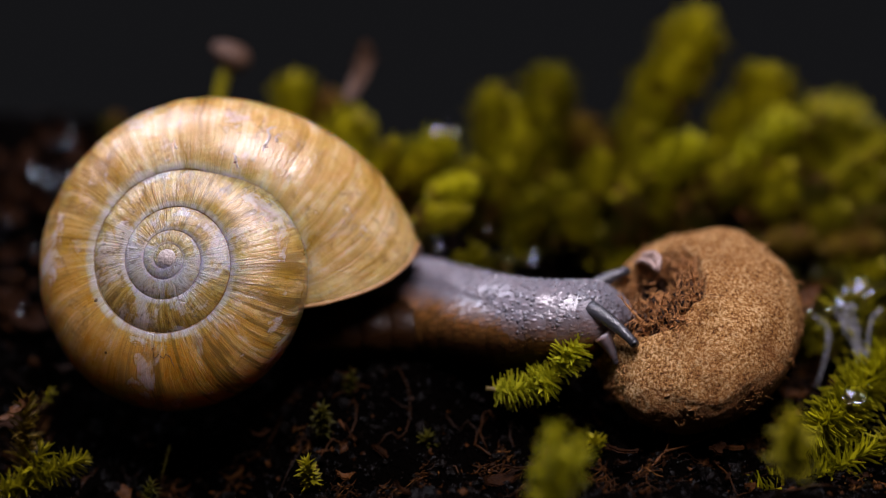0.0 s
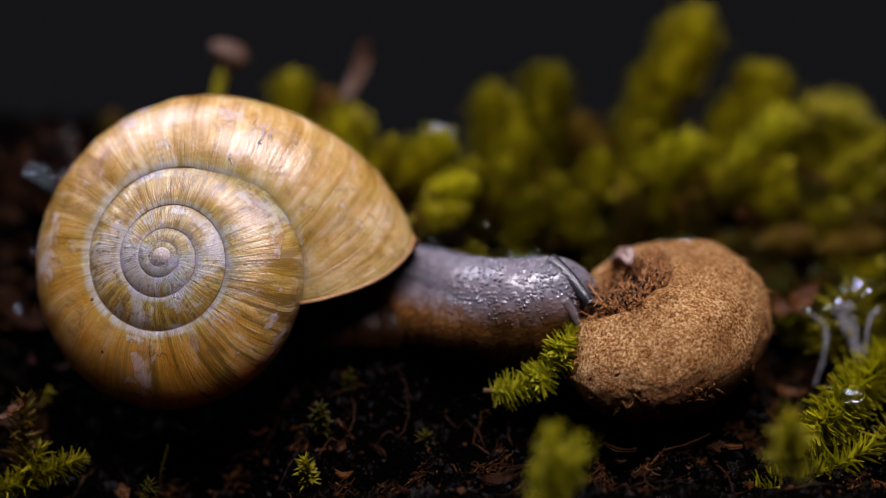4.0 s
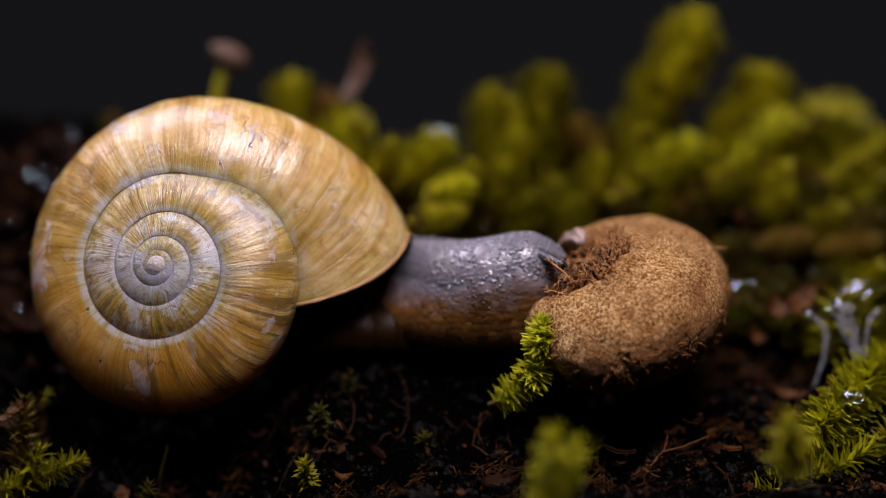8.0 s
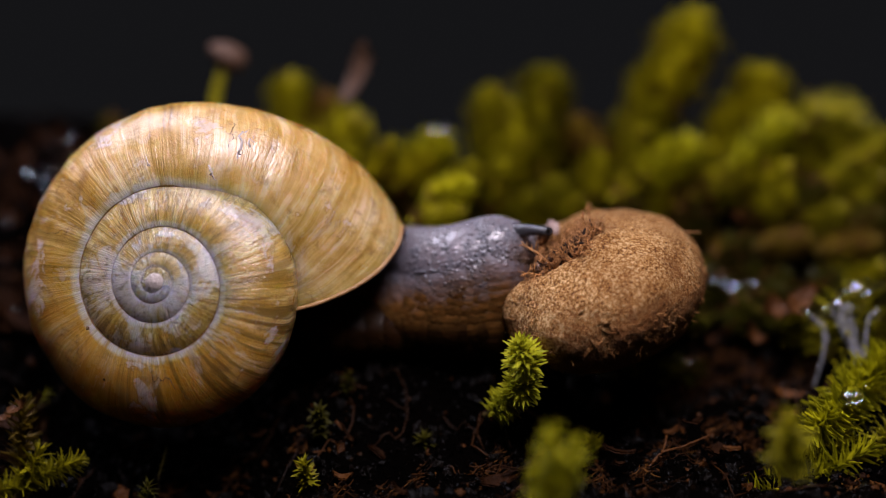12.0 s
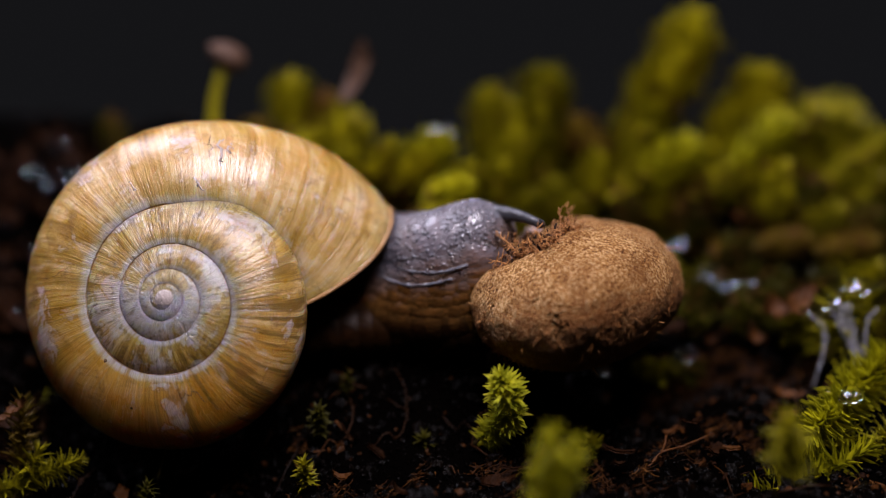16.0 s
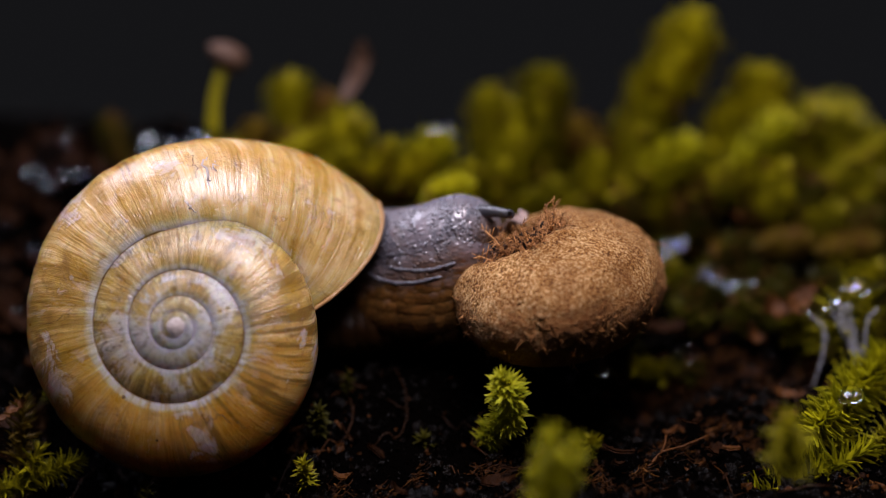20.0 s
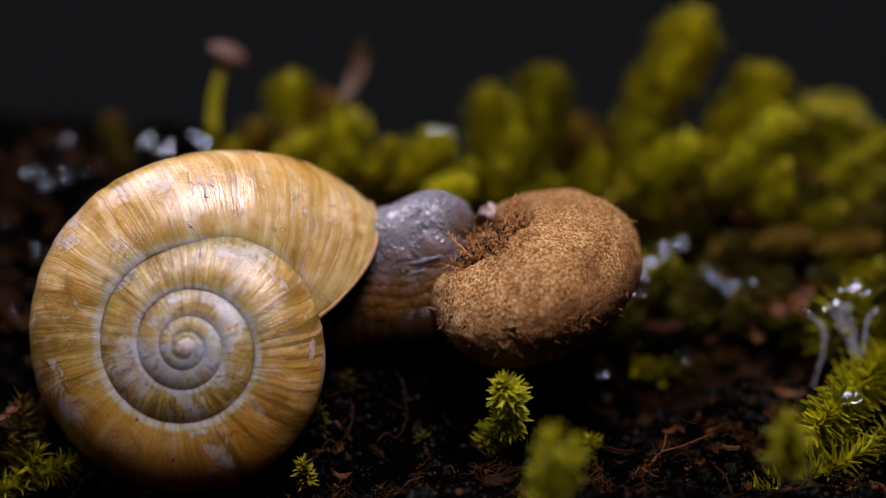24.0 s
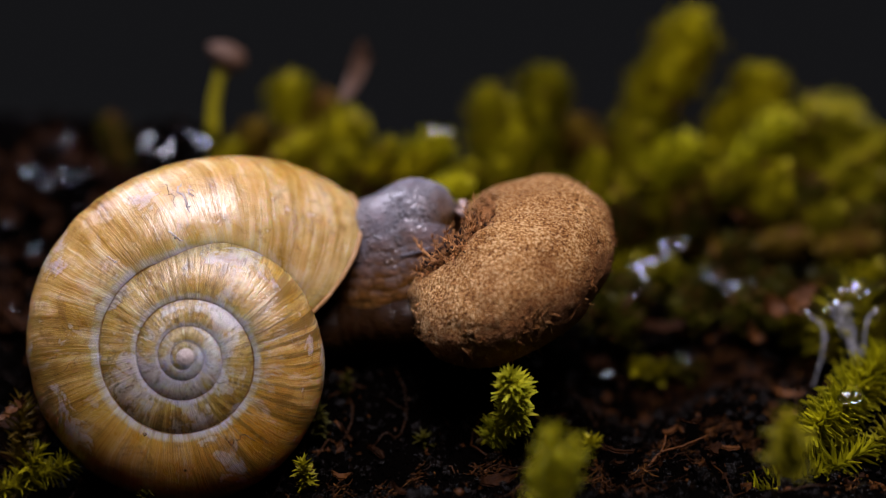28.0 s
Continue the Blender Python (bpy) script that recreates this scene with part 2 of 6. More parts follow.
def puffball_material():
    m, nt, b = material("puffball_skin", 0.62, 0.22)
    ob = node(nt, "TexCoord").outputs["Object"]
    grain = noise_of(nt, ob, 8200.0, 4.0, 0.8)
    mid = noise_of(nt, ob, 1500.0, 6.0, 0.65)
    big = noise_of(nt, ob, 320.0, 5.0, 0.6)
    col = ramp(nt, mix(nt, 0.20, grain, mid), ((0.40, (0.055, 0.016, 0.003)), (0.45, (0.34, 0.132, 0.027)), (0.515, (0.63, 0.315, 0.090)), (0.58, (0.96, 0.66, 0.32))))
    col = mix(nt, ramp(nt, big, ((0.35, (0, 0, 0)), (0.7, (0.6, 0.6, 0.6)))), col, (0.22, 0.08, 0.016))
    # the underside is browner in an uneven band, with shade put into its colour
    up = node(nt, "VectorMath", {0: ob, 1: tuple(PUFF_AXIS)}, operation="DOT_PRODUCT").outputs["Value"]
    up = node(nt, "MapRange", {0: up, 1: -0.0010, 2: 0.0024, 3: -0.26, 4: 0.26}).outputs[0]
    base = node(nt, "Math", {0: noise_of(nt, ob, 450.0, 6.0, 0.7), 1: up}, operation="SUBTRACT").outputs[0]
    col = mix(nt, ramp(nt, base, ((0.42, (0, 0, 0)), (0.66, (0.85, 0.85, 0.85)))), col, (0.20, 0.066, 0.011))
    nt.links.new(col, b.inputs["Base Color"])
    h = node(nt, "Math", {0: grain, 1: node(nt, "Math", {0: mid, 1: 0.6}, operation="MULTIPLY").outputs[0]}, operation="ADD").outputs[0]
    bump(nt, b, h, 1.0, 0.00024)
    return m


def leaf_material(name, young, old, tip_brown=0.0, thin=0.5):
    m, nt, b = material(name, 0.5, 0.22)
    rnd = node(nt, "ObjectInfo").outputs["Random"]
    isl = node(nt, "NewGeometry").outputs["Random Per Island"]
    ob = node(nt, "TexCoord").outputs["Object"]
    grain = noise_of(nt, ob, 1500.0, 3.0)
    r = node(nt, "Math", {0: rnd, 1: isl}, operation="ADD").outputs[0]
    r = node(nt, "Math", {0: r, 1: 0.5}, operation="MULTIPLY").outputs[0]
    col = mix(nt, ramp(nt, r, grey(0.15, 0.85)), young, old)
    col = mix(nt, ramp(nt, grain, ((0.4, (0, 0, 0)), (0.75, (0.5, 0.5, 0.5)))), col, tuple(c * 0.5 for c in old))
    if tip_brown:
        col = mix(nt, ramp(nt, isl, grey(1 - tip_brown, 1 - tip_brown + 0.02)), col, (0.16, 0.07, 0.02))
    nt.links.new(col, b.inputs["Base Color"])
    tr = node(nt, "BsdfTranslucent", {"Color": col})
    sh = node(nt, "MixShader", {0: thin, 1: b.outputs[0], 2: tr.outputs[0]})
    nt.links.new(sh.outputs[0], nt.nodes["Material Output"].inputs[0])
    return m


def plain_material(name, a, c, scale, rough, spec=0.5, relief=0.0001, coat=0.0, few=None):
    m, nt, b = material(name, rough, spec)
    ob = node(nt, "TexCoord").outputs["Object"]
    n1 = noise_of(nt, ob, scale, 5.0, 0.6)
    n2 = noise_of(nt, ob, scale * 6, 4.0, 0.6)
    isl = node(nt, "NewGeometry").outputs["Random Per Island"]
    f = mix(nt, 0.35, mix(nt, 0.5, n1, n2), isl)
    col = mix(nt, ramp(nt, f, grey(0.3, 0.7)), a, c)
    if few:
        col = mix(nt, ramp(nt, isl, grey(0.90, 0.93)), col, few)
    nt.links.new(col, b.inputs["Base Color"])
    b.inputs["Coat Weight"].default_value = coat
    b.inputs["Coat Roughness"].default_value = 0.1
    bump(nt, b, n2, 0.8, relief)
    return m


def water_material():
    m, nt, b = material("water", 0.02, 0.5)
    b.inputs["Transmission Weight"].default_value = 1.0
    b.inputs["IOR"].default_value = 1.33
    return m


PUFF_AXIS = np.array(((0.2526, 0.9642, 0.0809), (-0.9133, 0.2100, 0.3489), (0.3194, -0.1620, 0.9337)))[:, 2]
SHELL = shell_material()
DIRT = plain_material("dark_dirt", (0.05, 0.022, 0.006), (0.13, 0.065, 0.02), 900, 0.6)
CHALK = plain_material("chalky_shell", (0.36, 0.29, 0.26), (0.54, 0.45, 0.42), 1200, 0.4)
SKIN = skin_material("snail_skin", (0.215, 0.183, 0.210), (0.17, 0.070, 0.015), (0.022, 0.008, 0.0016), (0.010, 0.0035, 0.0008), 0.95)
TENTACLE = plain_material("tentacle_skin", (0.016, 0.016, 0.02), (0.055, 0.055, 0.065), 1500, 0.25, 0.6, 0.00005, 0.5)
LIP = plain_material("lip_horn", (0.26, 0.12, 0.035), (0.44, 0.25, 0.10), 900, 0.35)
PUFF = puffball_material()
PULP = plain_material("dark_pulp", (0.004, 0.002, 0.001), (0.09, 0.034, 0.01), 900, 0.8, 0.3, 0.0003)
FIBRE = plain_material("rust_fibre", (0.13, 0.046, 0.012), (0.60, 0.275, 0.085), 800, 0.65, 0.4)
PALE = plain_material("pale_flesh", (0.17, 0.10, 0.075), (0.44, 0.31, 0.265), 900, 0.3, 0.5, 0.0001, 0.4)
# near-black base colours, tuned well below those of real wet soil
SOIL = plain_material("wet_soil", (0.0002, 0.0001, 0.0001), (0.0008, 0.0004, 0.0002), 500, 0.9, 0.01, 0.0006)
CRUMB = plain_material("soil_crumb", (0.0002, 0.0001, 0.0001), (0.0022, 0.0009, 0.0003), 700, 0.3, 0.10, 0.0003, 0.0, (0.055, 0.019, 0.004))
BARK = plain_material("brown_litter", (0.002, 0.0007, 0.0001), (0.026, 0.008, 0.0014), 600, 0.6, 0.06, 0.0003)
ROOT = plain_material("rootlet", (0.005, 0.0018, 0.0005), (0.036, 0.012, 0.002), 600, 0.5, 0.1)
# one leaf colour in lighter and darker copies; dark ones stand for shaded moss
MOSS = leaf_material("moss_leaf", (0.86, 0.80, 0.05), (0.46, 0.48, 0.025))
MOSS_DARK = leaf_material("moss_leaf_dark", (0.44, 0.385, 0.008), (0.16, 0.14, 0.004), 0.06, 0.3)
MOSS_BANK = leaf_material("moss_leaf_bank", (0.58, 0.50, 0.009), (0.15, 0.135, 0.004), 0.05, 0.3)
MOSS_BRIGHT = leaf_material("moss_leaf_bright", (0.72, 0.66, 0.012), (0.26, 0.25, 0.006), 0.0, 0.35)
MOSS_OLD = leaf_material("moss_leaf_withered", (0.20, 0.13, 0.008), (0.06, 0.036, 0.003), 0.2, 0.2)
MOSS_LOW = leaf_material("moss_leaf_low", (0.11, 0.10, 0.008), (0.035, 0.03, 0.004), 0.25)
STEM = plain_material("moss_stem", (0.05, 0.035, 0.01), (0.13, 0.09, 0.02), 600, 0.5)
DEAD = plain_material("dead_leaf", (0.012, 0.004, 0.0008), (0.12, 0.040, 0.006), 700, 0.5, 0.2, 0.0002)
TAN = plain_material("dry_tan", (0.045, 0.021, 0.011), (0.11, 0.06, 0.038), 500, 0.6, 0.3)
LITTER = plain_material("litter_mat", (0.004, 0.0012, 0.0002), (0.055, 0.018, 0.0025), 700, 0.5, 0.08, 0.0003, 0.0, (0.11, 0.045, 0.010))
WATER = water_material()
SLIME, _nt, _b = material("slime", 0.08, 0.6)
_b.inputs["Base Color"].default_value = (0.75, 0.75, 0.8, 1)
_b.inputs["Transmission Weight"].default_value = 0.82
_b.inputs["IOR"].default_value = 1.34
bump(_nt, _b, noise_of(_nt, node(_nt, "Mapping", {"Vector": node(_nt, "TexCoord").outputs["Object"], "Scale": (1, 1, 0.25)}).outputs[0], 2600.0, 3.0), 0.9, 0.0003)


# ---- ground: a mossy clod of wet soil on a dark table ----
def slope_z(x, y):
    z = -3.2 + 2.4 * smooth(-4.5, 1.5, y) + 0.14 * min(max(0.0, y - 1.5), 40.0)
    z -= 2.3 * smooth(-4.0, -9.0, x) * (1 - smooth(0.5, 5.0, y))
    z += 2.4 * smooth(-7.0, -16.0, x) * smooth(6.0, 26.0, y)
    z += 1.9 * math.exp(-((x + 0.5) / 6.0) ** 4) * smooth(-1.0, 1.2, y) * (1 - smooth(5, 9, y))
    z -= 1.3 * math.exp(-((x - 8.0) / 4.0) ** 2) * math.exp(-((y - 3.5) / 2.5) ** 2)
    z -= 0.06 * max(0.0, y - 43.0) ** 2 + 0.05 * max(0.0, abs(x) - 34.0) ** 2 + 0.05 * max(0.0, -14.0 - y) ** 2
    return max(z, -40.0)


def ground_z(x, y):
    """The slope; from 4 mm behind the snail on steeper, squeezed along the camera's rays."""
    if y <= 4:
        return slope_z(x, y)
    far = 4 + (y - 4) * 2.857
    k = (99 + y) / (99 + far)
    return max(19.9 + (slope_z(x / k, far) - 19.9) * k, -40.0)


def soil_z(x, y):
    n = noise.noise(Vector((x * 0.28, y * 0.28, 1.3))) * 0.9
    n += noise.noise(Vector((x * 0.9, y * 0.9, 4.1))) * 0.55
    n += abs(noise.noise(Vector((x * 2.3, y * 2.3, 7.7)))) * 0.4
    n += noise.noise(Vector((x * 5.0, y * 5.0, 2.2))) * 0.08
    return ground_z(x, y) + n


def graded(lo, hi, a, b, fine, coarse):
    v = list(np.arange(a, b + 1e-6, fine))
    return np.array(list(np.arange(lo, a, coarse)) + v + list(np.arange(b + coarse, hi, coarse)))


def build_ground():
    xs, ys = graded(-62, 62, -21, 21, 0.24, 2.0), np.array(list(np.arange(-44, -8, 2.0)) + list(np.arange(-8, 12, 0.22)) + list(np.arange(12, 44, 0.45)) + list(np.arange(45, 76, 2.0)))
    verts = [(x, y, soil_z(x, y)) for x in xs for y in ys]
    faces = [tuple(reversed(f)) for f in grid_faces(len(xs), len(ys))]
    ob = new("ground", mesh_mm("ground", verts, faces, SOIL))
    tagged(ob, "dark wet crumbly soil sloping up to a mossy bank", "soil", kind="structure")
    t, f = [], [(0, 3, 2, 1), (4, 5, 6, 7), (0, 1, 5, 4), (1, 2, 6, 5), (2, 3, 7, 6), (3, 0, 4, 7)]
    for z in (-46, -39.5):
        t += [(-260, -240, z), (260, -240, z), (260, 110, z), (-260, 110, z)]
    table = new("table_top", mesh_mm("table_top", t, f, plain_material("black_cloth", (0.008, 0.008, 0.009), (0.014, 0.014, 0.016), 300, 0.9, 0.1), False))
    tagged(table, "matt black table top under the clod of soil", "table", kind="structure")


def lump(size, squash=1.0):
    """One irregular crumb: a bent octahedron with a split ring."""
    v = [(0, 0, 1), (0, 0, -1)] + [(math.cos(a), math.sin(a), 0.25 * (-1) ** k) for k, a in enumerate(np.linspace(0, 2 * math.pi, 6, endpoint=False))]
    v = np.array(v) * RNG.uniform(0.55, 1.15, (8, 1)) * size * np.array([1, 1, squash])
    f = [(0, 2 + k, 2 + (k + 1) % 6) for k in range(6)] + [(1, 2 + (k + 1) % 6, 2 + k) for k in range(6)]
    return v, f


def turned(v):
    e = Euler(RNG.uniform(0, 6.28, 3)).to_matrix()
    return v @ np.array(e).T


def build_crumbs():
    pieces = []
    for _ in range(15000):
        x, y = RNG.uniform(-20, 20), RNG.uniform(-7, 9) if RNG.uniform() < 0.8 else RNG.uniform(9, 20)
        s = min(0.5, 0.06 * math.exp(RNG.normal(0.3, 0.65)))
        v, f = lump(s, RNG.uniform(0.4, 1.0))
        pieces.append((turned(v) + np.array([x, y, soil_z(x, y) + s * 0.25]), f))
    v, f = joined(pieces)
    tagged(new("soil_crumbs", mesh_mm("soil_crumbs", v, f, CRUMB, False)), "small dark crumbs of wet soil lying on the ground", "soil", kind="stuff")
    pieces = []
    for _ in range(150):
        x, y = RNG.uniform(-19, 19), RNG.uniform(-6, 12)
        a, l = RNG.uniform(0, 6.28), RNG.uniform(0.6, 2.4)
        pts, c = [], RNG.normal(0, 0.9)
        for k in range(6):
            q = k / 5
            px, py = x + math.cos(a + c * q) * l * q, y + math.sin(a + c * q) * l * q
            pts.append((px, py, soil_z(px, py) + 0.07 + 0.35 * math.sin(q * 3.1) * RNG.uniform(0, 1)))
        r = RNG.uniform(0.02, 0.055)
        pieces.append(tube(pts, [r, r * 1.2, r, r, r * 0.8, r * 0.3], 5))
    for _ in range(200):
        x, y = RNG.normal(9.5, 4.0), RNG.uniform(-5.5, 4)
        a, l = RNG.normal(0, 0.6), RNG.uniform(0.2, 0.9)
        z = soil_z(x, y)
        tilt = RNG.uniform(0, 0.5)
        pts = [(x + math.cos(a) * l * q, y + math.sin(a) * l * q, z + 0.04 + tilt * l * q) for q in (0, 0.4, 1)]
        r = RNG.uniform(0.012, 0.032)
        pieces.append(tube(pts, [r, r, r * 0.4], 4))
    v, f = joined(pieces)
    tagged(new("rootlets", mesh_mm("rootlets", v, f, ROOT)), "thin brown rootlets and fibres tangled on the soil", "rootlets", kind="stuff")


build_ground()
build_crumbs()


# ---- the snail ----
SHAPE = (0.0768, 0.0062, 7.0560, 2.22, 8.1957, 4.1919, 0.30, 0.6357, 8.9547, 0.0755, 1.1996, 2.3137, 0.5682, 1.2817)


def growth(th):
    return math.exp(SHAPE[0] * th + SHAPE[1] * th * abs(th) / 10)


def shell_point(th, v):
    """A point of the shell in mm: th the angle back from the mouth, v from 0 at the suture over 1 at the rim to 2 under the base."""
    k, k2, A, B, rp, zp, h, under, zb, flare, span, drop, slant, bow = SHAPE
    g, gi = growth(th), growth(th - 2 * math.pi)
    m, m2 = smooth(-span, 0, th), smooth(-1.2, 0, th)
    ri, zi = A * gi, -B * gi - drop * m2
    ro, zo = rp * g * (1 + flare * m), -zp * g - drop * m
    if v <= 1:
        w = v * math.pi / 2
        r = ri + (ro - ri) * math.sin(w) ** bow
        z = zo + (zi - zo) * math.cos(w) + h * g * math.sin(math.pi * v) * (1 - v)
        th += slant * (1 - v) * smooth(-1.5, 0, th)
    else:
        w = (v - 1) * math.pi / 2
        r = 0.9 * g + (ro - 0.9 * g) * max(0.0, math.cos(w)) ** under
        z = zo - (zb - zp) * g * math.sin(w)
    return (r * math.cos(-th), r * math.sin(-th), z)


def shell_surface(th, v, lift=0.0):
    """A point of the uneven shell wall, lifted off it by so many mm."""
    p = np.array(shell_point(th, v))
    ridge = 0.006 * noise.noise(Vector((th * 9.0, 0.3, 0))) + 0.006 * noise.noise(Vector((th * 34.0, 1.3, 0)))
    d = 1 + ridge * min(1, v * 6) + 0.012 * noise.noise(Vector(p) * 0.5)
    return (p[0] * d + lift * math.cos(-th), p[1] * d + lift * math.sin(-th), p[2] + lift)


def spiral_shell():
    """Snail shell, spire along +z, apex at the origin."""
    n, m = 700, 61
    turns = np.linspace(-2 * math.pi * 6.5, 0.0, n)
    vs = np.concatenate([np.linspace(0, 1, 34), np.linspace(1, 2, 28)[1:]])
    verts, uv = [], []
    for th in turns:
        for v in vs:
            verts.append(shell_surface(th, v))
            uv.append((th / (2 * math.pi), v))
    faces = [tuple(reversed(q)) for q in grid_faces(n, m)]
    me = mesh_mm("shell", verts, faces, SHELL)
    layer = me.uv_layers.new(name="UVMap")
    flat = []
    for poly in me.polygons:
        for i in poly.vertices:
            flat += uv[i]
    layer.data.foreach_set("uv", flat)
    return me, np.array(verts[-m:])


def apex_cap():
    v, f = sphere(20, 12)
    return mesh_mm("apex", v * np.array((0.46, 0.42, 0.26)) + np.array((0.05, 0, -0.24)), f, CHALK)


def crack(shell, rows, width, mat, label):
    """A fine broken line over the shell, along (angle, v) points."""
    pts = []
    for (a, b), (c, d) in zip(rows, rows[1:]):
        for q in np.linspace(0, 1, 7)[:-1]:
            j, k = 0.03 * noise.noise(Vector((a * 9 + q * 9, b * 7, 0.5))), 0.05 * noise.noise(Vector((a * 5, b * 7 + q * 9, 3.5)))
            pts.append(shell_surface(a + (c - a) * q + j, b + (d - b) * q + k, -0.30 * width))
    rr = [0.62 * width * (0.35 + 0.65 * math.sin(math.pi * i / (len(pts) - 1))) for i in range(len(pts))]
    v, f = tube(pts, rr, 5)
    part("crack", mesh_mm("crack", v, f, mat), shell, label)


def build_snail():
    snail = thing("snail", (0, 0, 0), "small land snail with ochre coiled shell eating a puffball", "snail")
    me, rim = spiral_shell()
    shell = part("shell", me, snail, "glossy ochre horn shell with fine growth lines and worn grey spire")
    part("apex", apex_cap(), shell)
    pts = [tuple(p) for p in rim]
    v, f = tube(pts, [0.03 + (0.055 + 0.03 * noise.noise(Vector((i * 0.4, 0, 0)))) * smooth(0, 5, i) for i in range(len(pts))], 8)
    part("shell_lip", mesh_mm("shell_lip", v, f, LIP), shell, "rounded reddish-brown rim of the shell mouth")
    crack(shell, ((-2.52, 0.72), (-2.45, 0.39), (-2.35, 0.24), (-2.29, 0.07)), 0.030, DIRT, "thin dark crack")
    crack(shell, ((-4.17, 0.06), (-4.34, 0.19), (-4.36, 0.29), (-4.53, 0.25), (-4.57, 0.37), (-4.68, 0.54), (-4.74, 0.83)), 0.05, DIRT, "thin dark crack")
    crack(shell, ((-0.92, 0.70), (-0.92, 0.53), (-0.90, 0.41), (-0.90, 0.26)), 0.13, CHALK, "pale healed scar")
    crack(shell, ((-0.88, 0.62), (-0.87, 0.50), (-0.86, 0.44)), 0.11, CHALK, "pale healed scar")
    crack(shell, ((-1.02, 0.30), (-1.00, 0.22), (-0.93, 0.16)), 0.12, CHALK, "pale healed scar")
    crack(shell, ((-1.45, 0.34), (-1.42, 0.24), (-1.38, 0.2)), 0.09, CHALK, "pale flaked patch")
    crack(shell, ((-6.9, 0.30), (-6.85, 0.60), (-6.95, 0.9)), 0.05, DIRT, "brown stain")
    crack(shell, ((-0.98, 0.72), (-0.97, 0.55), (-0.95, 0.43)), 0.04, DIRT, "brown edge of the scar")
    crack(shell, ((-3.405, 0.115), (-3.40, 0.12), (-3.395, 0.125)), 0.10, DIRT, "dark speck of dirt")
    sv, sf = sphere(32, 24)

    def bead(at, out, r):
        """A wet granule of the skin: a low dome."""
        n = Vector(out).normalized()
        a = n.orthogonal().normalized()
        c = n.cross(a)
        v = [Vector(at) + n * r * 0.55]
        for ring, up in ((0.62, 0.38), (1.0, -0.12)):
            v += [Vector(at) + (a * math.cos(w) + c * math.sin(w)) * r * ring + n * r * up for w in np.linspace(0, 2 * math.pi, 8, endpoint=False)]
        f = [(0, 1 + k, 1 + (k + 1) % 8) for k in range(8)] + [(1 + k, 9 + k, 9 + (k + 1) % 8, 1 + (k + 1) % 8) for k in range(8)]
        return np.array([tuple(q) for q in v]), f

    def granular(me, size, spots, r):
        """The same segment with granules set on it at the given directions."""
        base = np.array([tuple(q.co) for q in me.vertices]) / MM
        pieces = [(base, [tuple(p.vertices) for p in me.polygons])]
        for d in spots:
            d = np.array(d) / np.linalg.norm(d)
            p = d * np.array(size)
            pieces.append(bead(p, d / np.array(size), r * RNG.uniform(0.6, 1.25)))
        v, f = joined(pieces)
        return mesh_mm("body", v, f, SKIN)

    def belt(n, lo, hi, most=1.4):
        """Directions round the girdle of a segment on the side that shows, from below to over the back."""
        out = []
        for a in np.linspace(lo, hi, n):
            a += RNG.normal(0, 0.03)
            n = np.array((-RNG.uniform(-0.1, most) * max(0.0, math.cos(a)), -math.cos(a), math.sin(a)))
            out.append(n / np.linalg.norm(n))
        return out

    def dome(n):
        """Directions spread evenly over the front of the head."""
        out = []
        for k in range(n):
            c = 1 - 2 * (k + 0.5) / n
            r = math.sqrt(1 - c * c)
            d = np.array((r * math.cos(k * 2.39996), r * math.sin(k * 2.39996), c)) + RNG.normal(0, 0.02, 3)
            if d[1] < 0.4 and d[0] > -0.3:
                out.append(d)
        return out

    def blob(size, seed, rough=0.05):
        out = []
        for p in sv:
            d = 1 + rough * noise.noise(Vector(p) * 3.0 + Vector((seed, 0, 0))) + 0.5 * rough * noise.noise(Vector(p) * 8.0 + Vector((0, seed, 0)))
            out.append(p * np.array(size) * d)
        return mesh_mm("body", out, sf, SKIN)

    moving = {"shell": shell, "neck": [], "foot": [], "flank": []}
    for i in range(25):
        q = i / 24
        size = (1.8, 1.9 - 0.35 * q, 2.45 - 0.85 * q)
        spots = belt(44, -0.3, 1.9, 3.0 - 1.9 * smooth(0.1, 0.5, q)) + (dome(900 if i == 24 else 300) if i > 21 else [])
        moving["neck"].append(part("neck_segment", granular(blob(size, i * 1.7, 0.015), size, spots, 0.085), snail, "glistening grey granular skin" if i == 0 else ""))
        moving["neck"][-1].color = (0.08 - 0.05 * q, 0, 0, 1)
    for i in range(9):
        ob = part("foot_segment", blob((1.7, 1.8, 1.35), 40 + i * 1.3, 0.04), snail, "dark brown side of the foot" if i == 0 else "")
        # fully the near-black low colour, shade included
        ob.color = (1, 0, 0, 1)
        moving["foot"].append(ob)
    for row in range(1, 7):
        for i in range(20):
            size = (1.7, 1.72, 1.66 - 0.03 * row)
            me = blob(size, 70 + i * 1.9 + row, 0.015)
            if row < 3:
                me = granular(me, size, belt(22 - 5 * row, -0.3, 0.7), 0.075)
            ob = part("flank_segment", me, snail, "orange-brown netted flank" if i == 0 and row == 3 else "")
            # lower rows take more brown and more of the painted shade
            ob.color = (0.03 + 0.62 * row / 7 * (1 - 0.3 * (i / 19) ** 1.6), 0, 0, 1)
            moving["flank"].append((row / 7, i / 19, ob))
    moving["head"] = part("head", granular(blob((1.7, 1.45, 1.42), 90, 0.06), (1.7, 1.45, 1.42), dome(420), 0.10), snail, "rounded grey head with wet granules")
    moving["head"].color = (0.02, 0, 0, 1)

    moving["fold"] = []
